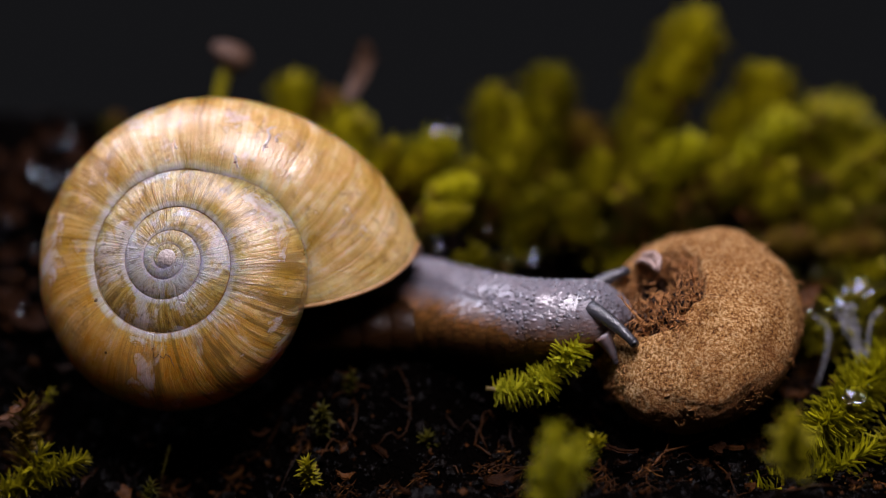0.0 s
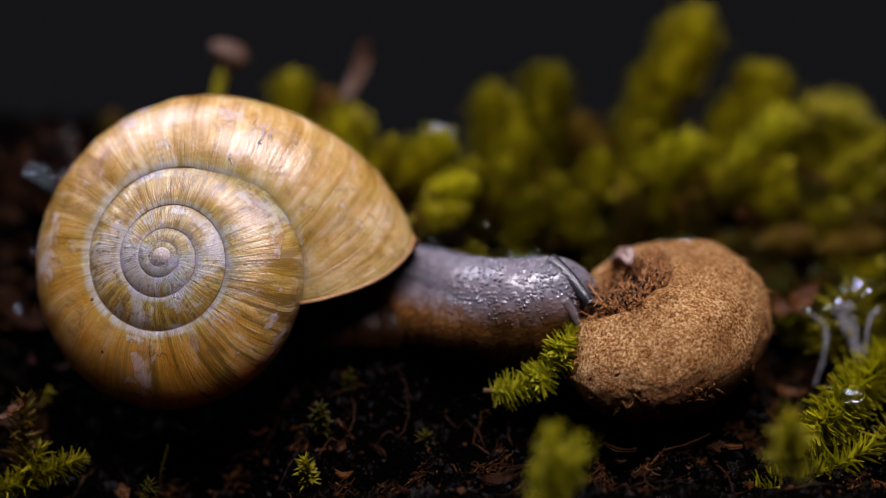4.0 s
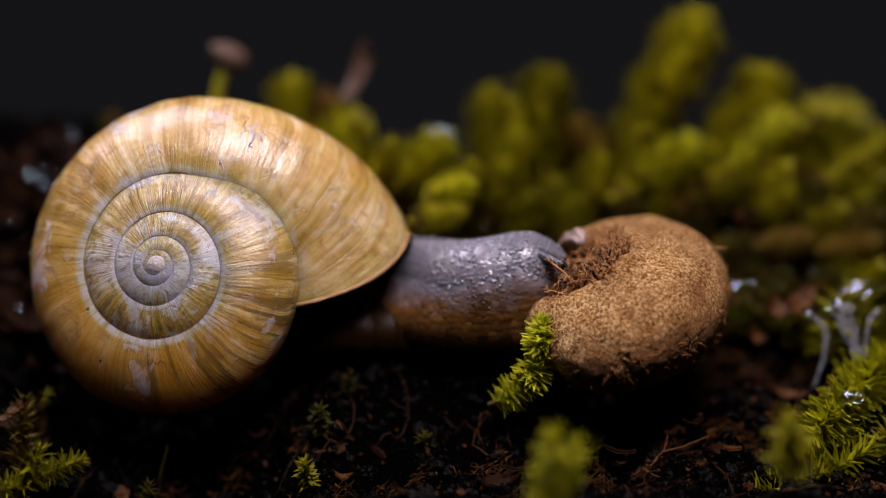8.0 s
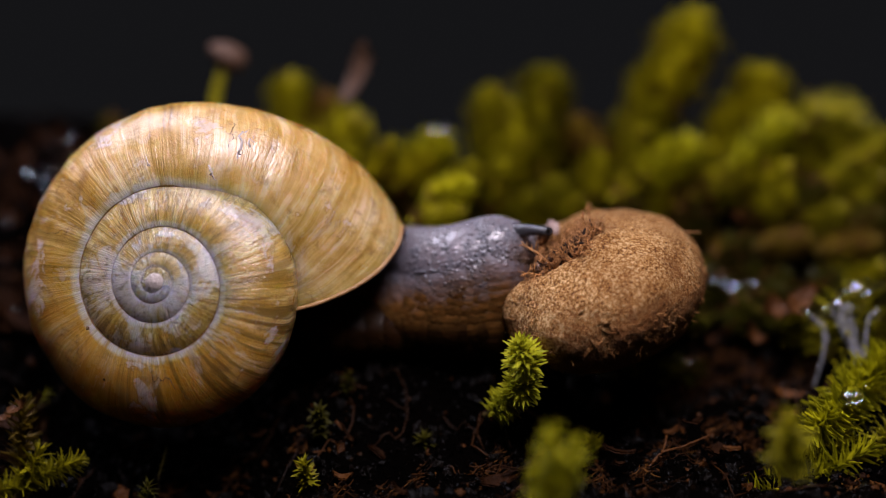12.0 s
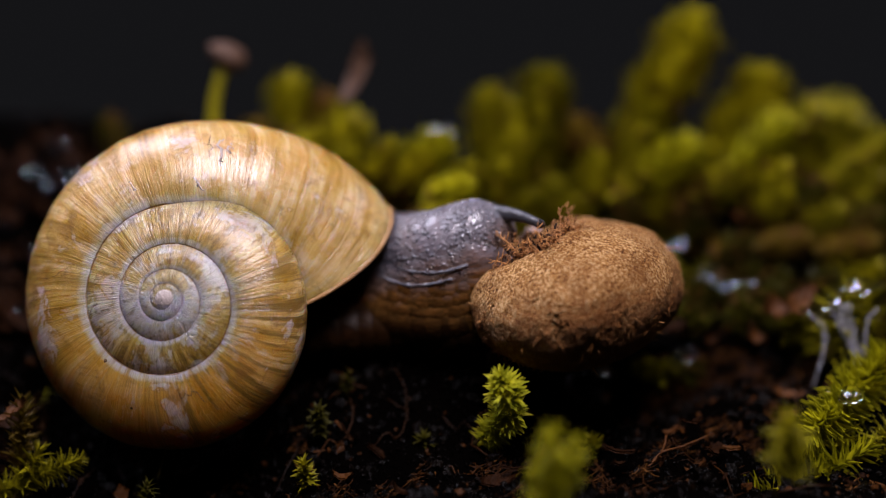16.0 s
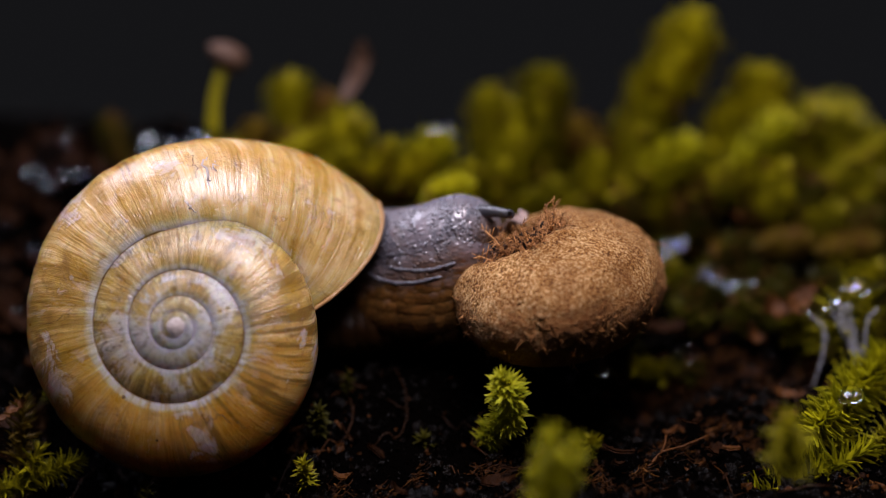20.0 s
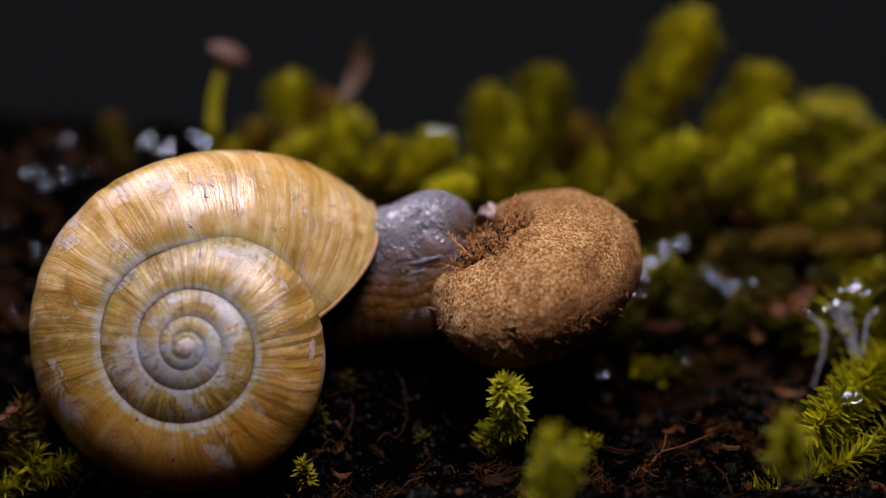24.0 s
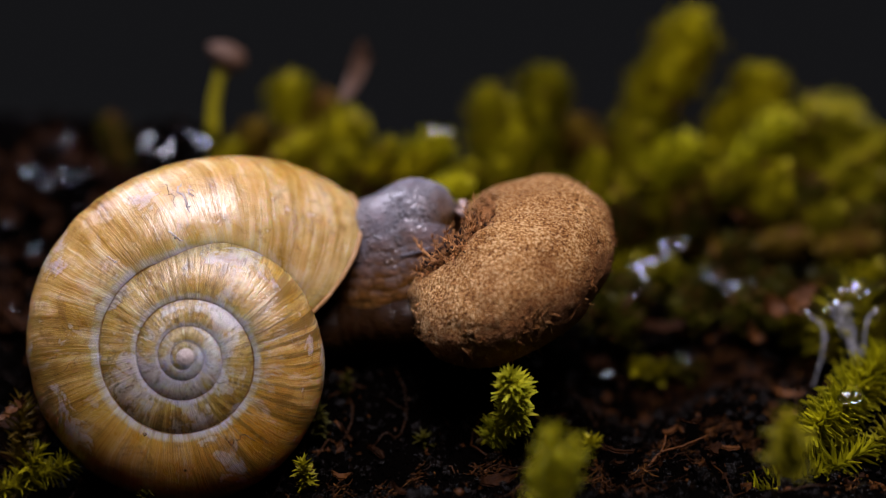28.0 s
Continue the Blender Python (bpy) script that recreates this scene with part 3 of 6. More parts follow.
    for path in (((-2.3, 0.35, 5.28), (-1.7, -0.25, 5.22), (-1.0, -0.60, 5.22), (-0.3, -0.76, 5.28), (0.3, -0.80, 5.45), (0.8, -0.72, 5.62)),
                 ((-3.0, 1.15, 4.86), (-2.4, 0.35, 4.70), (-1.7, -0.30, 4.64), (-1.0, -0.60, 4.72), (-0.3, -0.74, 4.90), (0.2, -0.74, 5.02))):
        fine = []
        for a, c in zip(path, path[1:]):
            fine += [Vector(a).lerp(Vector(c), k / 6) for k in range(6)]
        v, f = tube(fine, [0.02 + 0.065 * math.sin(math.pi * (k + 0.5) / len(fine)) * (1 + 0.35 * noise.noise(Vector((k * 0.9, 0, path[0][0])))) for k in range(len(fine))], 9)
        beads = [bead(tuple(p + Vector((0, -0.05, 0.03))), (0, -0.7, 0.6), 0.075 * RNG.uniform(0.6, 1.2)) for p in fine[2:-2]]
        ob = part("skin_fold", mesh_mm("skin_fold", *joined([(v, f)] + beads), SKIN), snail, "wet glistening fold of skin")
        ob.color = (0, 0, 0, 1)
        moving["fold"].append(ob)

    def horn(length, r0, r1, knob):
        n = 9
        pts = [(length * i / (n - 1), 0, 0.05 * length * math.sin(i / (n - 1) * 3)) for i in range(n)]
        rr = [r1 + (r0 - r1) * (1 - i / (n - 1)) for i in range(n - 2)] + [knob, knob * 0.97]
        v, f = tube(pts, rr, 14)
        e, ef = sphere(14, 10)
        return joined([(v, f), (e * knob + np.array(pts[-1]), ef)])

    v, f = horn(2.45, 0.36, 0.18, 0.20)
    moving["tentacle"] = part("tentacle", mesh_mm("tentacle", v, f, TENTACLE), snail, "dark grey eye stalk")
    e, ef = sphere(12, 8)
    part("eye", mesh_mm("eye", e * 0.10 + np.array([2.54, -0.13, 0.09]), ef, plain_material("eye_black", (0.004, 0.004, 0.005), (0.01, 0.01, 0.01), 900, 0.1)), moving["tentacle"])
    v, f = horn(1.6, 0.40, 0.18, 0.20)
    moving["tentacle_far"] = part("tentacle", mesh_mm("tentacle_far", v, f, TENTACLE), snail)
    v, f = horn(1.2, 0.36, 0.14, 0.14)
    moving["feeler"] = part("feeler", mesh_mm("feeler", v, f, SKIN), snail, "short pale lower feeler")
    moving["feeler"].color = (0, 0, 0, 1)
    return moving


SNAIL = build_snail()


# ---- the puffball ----
def build_puffball():
    puff = thing("puffball", (0, 0, 0), "brown kidney-shaped puffball with a torn fibrous hollow", "fungus")
    axes = np.array((5.121, 4.205, 2.923))
    turn = np.array(((0.2526, 0.9642, 0.0809), (-0.9133, 0.2100, 0.3489), (0.3194, -0.1620, 0.9337)))
    off = np.array((0.094, 1.350, -0.106))
    cx, cy = 0.35, -1.35
    v, f = sphere(230, 160)
    out = []
    for p in v:
        q = p * axes
        dx, dy = (q[0] - cx) / 1.12, q[1] - cy
        r, ang = math.hypot(dx, dy), math.atan2(dy, dx)
        w = 2.15 * (1 + 0.14 * noise.noise(Vector((math.cos(ang) * 1.6, math.sin(ang) * 1.6, 3.0))) + 0.05 * noise.noise(Vector((math.cos(ang) * 6, math.sin(ang) * 6, 1.0))))
        if p[2] > -0.2:
            q = q - np.array((0.0, 0, 1.0)) * 2.5 * (1 - smooth(w * 0.62, w * 1.05, r))
            q = q + np.array((0, 0, 1.0)) * 0.14 * math.exp(-((r - w * 1.25) / 0.35) ** 2)
        n = 0.16 * noise.noise(Vector(q) * 0.55) + 0.05 * noise.noise(Vector(q) * 1.9) + 0.022 * noise.noise(Vector(q) * 4.0) + 0.025 * noise.noise(Vector(q) * 15.0)
        q = q * (1 + n / 4.0)
        out.append(turn @ q + off)
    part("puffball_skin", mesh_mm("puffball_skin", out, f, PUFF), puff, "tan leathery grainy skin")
    # the torn pulp and its fibres in the hollow
    def hole(x, y, z):
        top = axes[2] * math.sqrt(max(0.02, 1 - ((cx + x) / axes[0]) ** 2 - ((cy + y) / axes[1]) ** 2))
        return turn @ np.array((cx + x, cy + y, top + z)) + off
    pieces = []
    for _ in range(200):
        a, r = RNG.uniform(0, 6.28), 2.0 * math.sqrt(RNG.uniform(0, 1))
        s = RNG.uniform(0.12, 0.34)
        lv, lf = lump(s)
        pieces.append((turned(lv) + hole(r * math.cos(a), r * math.sin(a), -2.1 + 0.26 * r * r + RNG.uniform(-0.2, 0.4)), lf))
    for k in range(23):
        fib = []
        ca, cr = k * 2.4, 0.3 + 1.5 * math.sqrt(k / 18)
        if k > 17:
            ca, cr = 2.5 + 0.42 * (k - 18), 1.95
        tx, ty = cr * math.cos(ca) + 0.2, cr * math.sin(ca) + 0.1
        back = smooth(-0.4, 0.8, math.cos(ca - 0.6))
        if k < 18 and math.cos(ca - 0.6) < -0.25:
            continue
        for _ in range(40):
            c = np.array((tx, ty, 0)) + RNG.normal(0, 0.30, 3) * np.array((1, 1, 0))
            rr = math.hypot(c[0], c[1])
            c[2] = -1.75 + 0.24 * rr ** 1.7 + RNG.uniform(-0.1, 0.35 + 1.1 * back)
            lv, lf = lump(RNG.uniform(0.04, 0.14), 0.6)
            pieces.append((turned(lv * np.array((1.8, 0.7, 1))) + hole(*c), lf))
        for n in range(11):
            x, y = tx + RNG.normal(0, 0.2), ty + RNG.normal(0, 0.2)
            lean = RNG.normal(0, 0.6, 2) + np.array((0.3 * math.cos(ca), 0.3 * math.sin(ca)))
            high, curl, ph = 0.50 + min(1.2, RNG.exponential(0.28)) + 0.8 * back, RNG.uniform(0.05, 0.2), RNG.uniform(0, 6.28)
            z0 = -1.75 + 0.24 * math.hypot(x, y) ** 1.7
            def strand(q):
                return np.array((x + lean[0] * q * (0.4 + 0.6 * q) + curl * math.sin(ph + 5 * q), y + lean[1] * q * (0.4 + 0.6 * q) + curl * math.cos(ph + 4 * q), z0 + high * q * (1.35 - 0.5 * q)))
            r = RNG.uniform(0.018, 0.042) * (1.9 if n < 3 else 1.0)
            fib.append(tube([hole(*strand(q)) for q in (0, 0.2, 0.4, 0.6, 0.8, 1)], [r, r * 1.1, r, r * 0.8, r * 0.6, r * 0.15], 5))
            for q in np.linspace(0.25, 0.98, 16):
                c = strand(q)
                d = RNG.normal(0, 1, 3) * np.array((1, 1, 0.6)) + np.array((lean[0], lean[1], 0.5))
                d *= RNG.uniform(0.10, 0.30) * (1.4 if n < 3 else 1.0) / np.linalg.norm(d)
                w = RNG.uniform(0.011, 0.027)
                fib.append(tube([hole(*c), hole(*(c + d * 0.6)), hole(*(c + d + np.array((0, 0, 0.04))))], [w, w, w * 0.3], 4))
        fv, ff = joined(fib)
        part("fibre_tuft", mesh_mm("fibre_tuft", fv, ff, FIBRE), puff, "feathery rust-brown fibres" if k == 0 else "")
    pv, pf = joined(pieces)
    part("pulp", mesh_mm("pulp", pv, pf, PULP, False), puff, "dark crumbly pulp in the hollow")
    # a pale flap torn loose on the rim
    sv, sf = sphere(20, 14)
    flap = []
    for p in sv:
        a, rad = 3.4 + 0.24 * p[1] + 0.25 * p[0], 1.80 + 0.85 * p[0]
        n = noise.noise(Vector(p) * 1.8)
        flap.append(hole(rad * math.cos(a), rad * math.sin(a), 0.14 + 0.20 * p[2] * (1 + 0.5 * n) + 0.24 * n - 0.35 * p[0] ** 2))
    part("flap", mesh_mm("flap", flap, sf, PALE), puff, "pale wet lump of torn flesh")
    grain = [hole(1.05 + 0.20 * p[0], -0.75 + 0.15 * p[1], -0.35 + 0.16 * p[2]) for p in sv]
    part("grain", mesh_mm("grain", grain, sf, PALE), puff, "tiny white grain")
    # stray hairs and rough shreds of skin on the outside
    hairs = []
    for _ in range(900):
        a, c = RNG.uniform(0, 6.28), RNG.uniform(-0.95, 0.75)
        d = np.array((math.sqrt(1 - c * c) * math.cos(a), math.sqrt(1 - c * c) * math.sin(a), c))
        p0 = d * axes * 1.0
        if math.hypot(p0[0] - cx, p0[1] - cy) < 2.2 and c > 0:
            continue
        l, side = RNG.uniform(0.05, 0.2), RNG.normal(0, 1, 3) * 0.7
        pts = [turn @ (p0 * (0.985 + 0.05 * q * l) + side * l * q * (0.6 + 0.6 * q)) + off for q in (0, 0.5, 1.0)]
        r = RNG.uniform(0.01, 0.026)
        hairs.append(tube(pts, [r, r * 1.2, r * 0.3], 4))
    shreds = []
    for _ in range(520):
        a, c = RNG.uniform(0, 6.28), RNG.normal(-0.08, 0.26)
        if abs(c) > 0.97:
            continue
        d = np.array((math.sqrt(1 - c * c) * math.cos(a), math.sqrt(1 - c * c) * math.sin(a), c))
        p0 = d * axes
        l, side = RNG.uniform(0.12, 0.46), RNG.normal(0, 1, 3)
        side -= d * side.dot(d)
        side /= np.linalg.norm(side)
        pts = [turn @ (p0 * 0.99 + side * l * q + d * l * (0.1 + RNG.uniform(0, 0.5) * q * q)) + off for q in (0, 0.33, 0.66, 1.0)]
        r = RNG.uniform(0.02, 0.06)
        shreds.append(tube(pts, [r * 0.8, r, r * 0.7, r * 0.15], 5))
    qv, qf = joined(shreds)
    part("torn_skin", mesh_mm("torn_skin", qv, qf, PUFF), puff, "ragged torn shreds of the tan skin")
    hv, hf = joined(hairs)
    part("fuzz", mesh_mm("fuzz", hv, hf, FIBRE), puff, "short brown shreds on the skin")
    pts = [turn @ (np.array((-1.6, 3.6, 1.2)) + np.array((-0.5, 1.0, -0.3)) * q + np.array((0.6, 0.2, 0)) * q * q) + off for q in np.linspace(0, 0.6, 7)]
    hv, hf = tube(pts, [0.025, 0.025, 0.022, 0.02, 0.018, 0.015, 0.008], 5)
    part("bristle", mesh_mm("bristle", hv, hf, FIBRE), puff, "single stiff brown bristle")
    return puff


PUFFBALL = build_puffball()


# ---- moss ----
def leaf_shape():
    """A keeled pointed leaf along +z, one long, its outer face to +x."""
    v, f = [], []
    rows = ((0.0, 0.08, 0.0), (0.28, 0.135, 0.02), (0.58, 0.075, 0.10), (1.0, 0.004, 0.30))
    for z, w, x in rows:
        v += [(x, -w, z), (x + 0.05 + w * 0.3, 0, z), (x, w, z)]
    for r in range(3):
        for c in range(2):
            k = r * 3 + c
            f.append((k, k + 1, k + 4, k + 3))
    return np.array(v), f


LEAF_V, LEAF_F = leaf_shape()
LEAF_MESHES = {}


def leaf_mesh(mat, broad):
    key = (mat.name, broad)
    if key not in LEAF_MESHES:
        LEAF_MESHES[key] = mesh_mm("leaf", LEAF_V * np.array((1, broad, 1)), LEAF_F, mat)
    return LEAF_MESHES[key]


def moss_shoot(base, tip, width, leaves=90, mat=None, sag=(0, 0, 0), single=False, label="leafy yellow-green moss shoot growing from the soil", group="", spread=60.0, broad=1.0, tufts=1, withered=0.0, core=0.0):
    """One shoot: a stem and spirally set leaves, denser towards the tip. single: every leaf a part of its own."""
    mat = mat or MOSS
    ob = thing("moss_shoot", base, label, "moss", group)
    b, t, s = Vector((0, 0, 0)), Vector(tip) - Vector(base), Vector(sag)
    def at(q):
        return b.lerp(t, q) + s * (4 * q * (1 - q))
    pts = [at(q / 10) for q in range(11)]
    v, f = tube(pts, [width * (0.085 - 0.05 * q / 10) for q in range(11)], 7)
    if core:
        v, f = tube([at(q / 14) for q in range(15)], [width * core * (0.75 + 0.25 * math.sin(math.pi * min(1, q / 11))) * math.sqrt(1.001 - max(0, q / 14 - 0.72) ** 2 / 0.0785) for q in range(15)], 14)
    part("stem", mesh_mm("stem", v, f, mat if core else STEM), ob)
    pieces, old = [], []
    if single:
        leaves = int(leaves * 1.9)
    turn0 = RNG.uniform(0, 6.28)
    for i in range(leaves):
        q = 0.06 + 0.94 * (i + 0.5) / leaves
        p = at(q)
        d = (at(min(1, q + 0.03)) - at(max(0, q - 0.03))).normalized()
        side = d.orthogonal().normalized()
        a = turn0 + i * 2.39996 + RNG.normal(0, 0.15)
        out = (side * math.cos(a) + d.cross(side) * math.sin(a)).normalized()
        ql = (q * tufts) % 1.0 if tufts > 1 and q < 0.999 else q
        close = smooth(0.55, 1.0, ql) if tufts > 1 else smooth(0.8, 1.0, q)
        ang = radians(RNG.normal(spread, 20) * (1 - 0.72 * close))
        z = (d * math.cos(ang) + out * math.sin(ang)).normalized()
        x = (out - z * out.dot(z)).normalized()
        y = z.cross(x)
        long = width * RNG.uniform(0.50, 0.78) * (1 - 0.2 * close) * (0.7 + 0.3 * smooth(0, 0.3, q)) * ((0.62 + 0.3 * math.sin(math.pi * ql)) if tufts > 1 else 1.0)
        if core:
            long *= 0.62 if core > 0.2 else 0.85
            p = p + out * width * core * (1 - 0.75 * smooth(0.8, 1.0, q))
        rotm = Matrix((x, y, z)).transposed()
        if single and i % leaves < 280 and (leaves < 281 or i % 2 == 0):
            m = Matrix.LocRotScale(p * MM, rotm.to_quaternion(), (long, long, long))
            part("leaf", leaf_mesh(mat, broad), ob, "", m)
        else:
            (old if q < withered * RNG.uniform(0.5, 1.5) else pieces).append(((LEAF_V * np.array((1, broad, 1))) @ np.array(rotm).T * long + np.array(p), LEAF_F))
    if pieces:
        v, f = joined(pieces)
        part("foliage", mesh_mm("foliage", v, f, mat), ob)
    if old:
        v, f = joined(old)
        part("old_foliage", mesh_mm("old_foliage", v, f, MOSS_OLD), ob, "withered brown lower leaves")
    return ob


def bank_shoot(base, tip, width, leaves, mat, sag=(0, 0, 0), withered=0.5):
    near = base[1] < 9.8
    moss_shoot(base, tip, width, int(leaves * (1.4 if near else 1)), mat, sag, label="tall olive moss shoot in the bank behind", group="moss bank", broad=1.7 if near else 2.2, spread=46.0 if near else 28.0, withered=withered, core=0.16 if near else 0.28)


bank_shoot((10.03, 13.45, 10.67), (11.70, 14.00, 14.45), 2.66, 344, MOSS_BANK, withered=0.11)
bank_shoot((8.26, 13.45, 7.03), (10.55, 14.04, 12.25), 2.60, 344, MOSS_BANK, withered=0.22)
bank_shoot((8.70, 14.15, 7.74), (9.81, 14.75, 12.30), 1.89, 300, MOSS_DARK, withered=0.14)
bank_shoot((14.45, 13.45, 9.64), (14.83, 13.94, 11.91), 2.47, 270, MOSS_BANK, withered=0.07)
bank_shoot((12.06, 13.80, 6.99), (14.27, 14.36, 10.72), 2.60, 330, MOSS_BANK, withered=0.18)
bank_shoot((14.65, 12.75, 7.89), (18.95, 13.32, 9.87), 2.52, 344, MOSS_BANK, sag=(0, 0, 0.85), withered=0.11)
bank_shoot((16.08, 12.75, 7.11), (18.07, 13.28, 9.32), 2.40, 300, MOSS_BANK, withered=0.18)
bank_shoot((12.90, 9.95, 7.94), (15.47, 10.52, 10.06), 1.80, 284, MOSS_BRIGHT, sag=(0, 0, 0.26), withered=0.11)
bank_shoot((13.81, 11.35, 9.06), (15.41, 11.88, 10.38), 1.66, 254, MOSS_BANK, withered=0.18)
bank_shoot((8.61, 9.60, 7.22), (11.16, 10.17, 8.97), 1.76, 270, MOSS_BRIGHT, sag=(0, 0, 0.20), withered=0.14)
bank_shoot((7.63, 9.95, 6.67), (9.95, 10.52, 8.66), 1.64, 224, MOSS_BANK, withered=0.18)
bank_shoot((8.56, 10.65, 7.36), (9.09, 11.22, 9.88), 1.54, 224, MOSS_BANK, withered=0.14)
bank_shoot((2.20, 12.75, 7.63), (2.32, 13.32, 11.31), 1.98, 284, MOSS_BANK, withered=0.14)
bank_shoot((3.29, 12.40, 7.15), (3.19, 12.98, 10.73), 1.85, 270, MOSS_BANK, withered=0.18)
bank_shoot((4.74, 13.45, 9.64), (4.85, 13.95, 11.97), 2.24, 284, MOSS_BANK, withered=0.07)
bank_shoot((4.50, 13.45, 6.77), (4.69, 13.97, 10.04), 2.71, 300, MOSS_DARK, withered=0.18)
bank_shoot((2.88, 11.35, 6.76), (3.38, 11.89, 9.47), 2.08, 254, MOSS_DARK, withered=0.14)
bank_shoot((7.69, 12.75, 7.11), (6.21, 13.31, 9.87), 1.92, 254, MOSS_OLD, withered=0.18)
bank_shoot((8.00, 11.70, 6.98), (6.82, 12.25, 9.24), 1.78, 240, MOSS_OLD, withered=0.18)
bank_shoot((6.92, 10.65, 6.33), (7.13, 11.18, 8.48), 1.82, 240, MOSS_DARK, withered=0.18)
bank_shoot((-1.77, 9.25, 7.76), (0.07, 9.80, 9.19), 1.62, 254, MOSS_BRIGHT, sag=(0, 0, 0.20), withered=0.14)
bank_shoot((-2.16, 8.55, 7.35), (-0.59, 9.10, 8.83), 1.44, 224, MOSS_BANK, withered=0.18)
bank_shoot((-3.69, 8.20, 7.39), (-2.11, 8.79, 9.36), 1.21, 210, MOSS_BANK, withered=0.25)
bank_shoot((-0.78, 6.45, 7.30), (1.15, 7.02, 7.75), 1.20, 254, MOSS_BRIGHT, withered=0.11)
bank_shoot((0.32, 7.85, 7.18), (1.45, 8.38, 8.25), 1.32, 194, MOSS_DARK, withered=0.18)
bank_shoot((-1.38, 5.75, 6.41), (0.77, 6.33, 6.73), 1.12, 224, MOSS_DARK, withered=0.18)
bank_shoot((2.58, 9.25, 5.74), (2.79, 9.82, 8.34), 1.52, 224, MOSS_DARK, withered=0.18)
bank_shoot((5.80, 8.55, 4.83), (5.92, 9.09, 6.71), 1.44, 224, MOSS_DARK, withered=0.14)
bank_shoot((3.66, 7.85, 5.19), (3.87, 8.39, 7.05), 1.44, 224, MOSS_DARK, withered=0.18)
bank_shoot((5.37, 9.95, 5.65), (5.11, 10.46, 7.45), 1.77, 224, MOSS_DARK, withered=0.18)
bank_shoot((-5.91, 11.35, 7.79), (-3.79, 11.88, 9.76), 2.37, 314, MOSS_BANK, sag=(0, 0, 0.37), withered=0.11)
bank_shoot((-5.47, 10.30, 7.40), (-4.00, 10.82, 8.84), 1.88, 254, MOSS_DARK, withered=0.18)
bank_shoot((-6.52, 13.45, 9.38), (-6.95, 13.97, 11.72), 1.99, 254, MOSS_DARK, withered=0.07)
bank_shoot((-5.99, 13.10, 8.63), (-5.00, 13.63, 10.76), 1.87, 254, MOSS_OLD, sag=(0, 0, 0.27), withered=0.18)
bank_shoot((-7.77, 10.65, 8.12), (-5.77, 11.21, 9.38), 1.54, 224, MOSS_BANK, withered=0.22)
bank_shoot((-9.27, 12.05, 7.97), (-8.20, 12.59, 9.80), 1.61, 224, MOSS_OLD, withered=0.18)
bank_shoot((-7.05, 11.35, 7.79), (-6.72, 11.83, 9.23), 1.78, 224, MOSS_OLD, withered=0.18)
bank_shoot((-10.08, 11.00, 7.83), (-9.16, 11.52, 9.01), 1.36, 194, MOSS_DARK, withered=0.18)
bank_shoot((-14.39, 13.45, 7.82), (-15.23, 14.02, 10.08), 1.33, 194, MOSS_LOW, withered=0.07)
bank_shoot((17.68, 11.35, 6.88), (20.19, 11.92, 9.31), 2.08, 270, MOSS_BANK, withered=0.14)
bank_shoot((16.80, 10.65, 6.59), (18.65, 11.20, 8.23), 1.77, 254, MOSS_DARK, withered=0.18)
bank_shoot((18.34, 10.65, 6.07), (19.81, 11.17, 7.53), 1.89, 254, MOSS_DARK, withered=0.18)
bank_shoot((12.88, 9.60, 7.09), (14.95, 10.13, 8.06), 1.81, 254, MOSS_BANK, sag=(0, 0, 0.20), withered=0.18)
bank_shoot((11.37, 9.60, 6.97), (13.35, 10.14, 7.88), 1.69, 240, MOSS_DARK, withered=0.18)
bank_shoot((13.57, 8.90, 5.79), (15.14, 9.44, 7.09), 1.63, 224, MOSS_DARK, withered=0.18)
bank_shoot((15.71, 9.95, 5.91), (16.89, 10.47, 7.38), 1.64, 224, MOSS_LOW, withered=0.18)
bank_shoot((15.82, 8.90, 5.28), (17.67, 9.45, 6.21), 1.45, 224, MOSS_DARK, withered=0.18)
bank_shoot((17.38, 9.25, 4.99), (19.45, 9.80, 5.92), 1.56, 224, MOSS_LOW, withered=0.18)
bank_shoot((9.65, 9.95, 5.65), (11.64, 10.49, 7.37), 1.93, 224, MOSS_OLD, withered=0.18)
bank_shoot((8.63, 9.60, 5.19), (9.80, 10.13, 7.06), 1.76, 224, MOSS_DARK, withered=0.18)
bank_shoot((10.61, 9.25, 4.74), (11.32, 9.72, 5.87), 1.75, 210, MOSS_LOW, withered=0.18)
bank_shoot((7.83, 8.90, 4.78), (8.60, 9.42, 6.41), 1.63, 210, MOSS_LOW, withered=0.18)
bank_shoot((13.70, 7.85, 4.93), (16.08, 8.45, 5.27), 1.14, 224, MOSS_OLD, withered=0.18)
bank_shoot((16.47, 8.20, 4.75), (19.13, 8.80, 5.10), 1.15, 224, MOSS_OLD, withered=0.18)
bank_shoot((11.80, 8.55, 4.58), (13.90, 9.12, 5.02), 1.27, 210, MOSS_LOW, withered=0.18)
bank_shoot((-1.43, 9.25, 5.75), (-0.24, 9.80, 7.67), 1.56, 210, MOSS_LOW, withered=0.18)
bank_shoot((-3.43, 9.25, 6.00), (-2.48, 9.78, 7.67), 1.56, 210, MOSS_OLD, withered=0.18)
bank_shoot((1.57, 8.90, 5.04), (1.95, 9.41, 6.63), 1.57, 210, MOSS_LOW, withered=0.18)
SPRIG = moss_shoot((1.73, -1.50, 0.53), (5.41, -1.50, 2.61), 1.45, 330, MOSS, sag=(0.35, 0, -0.75), single=True, label="small bright moss sprig pushed over by the puffball", tufts=3, broad=1.7)
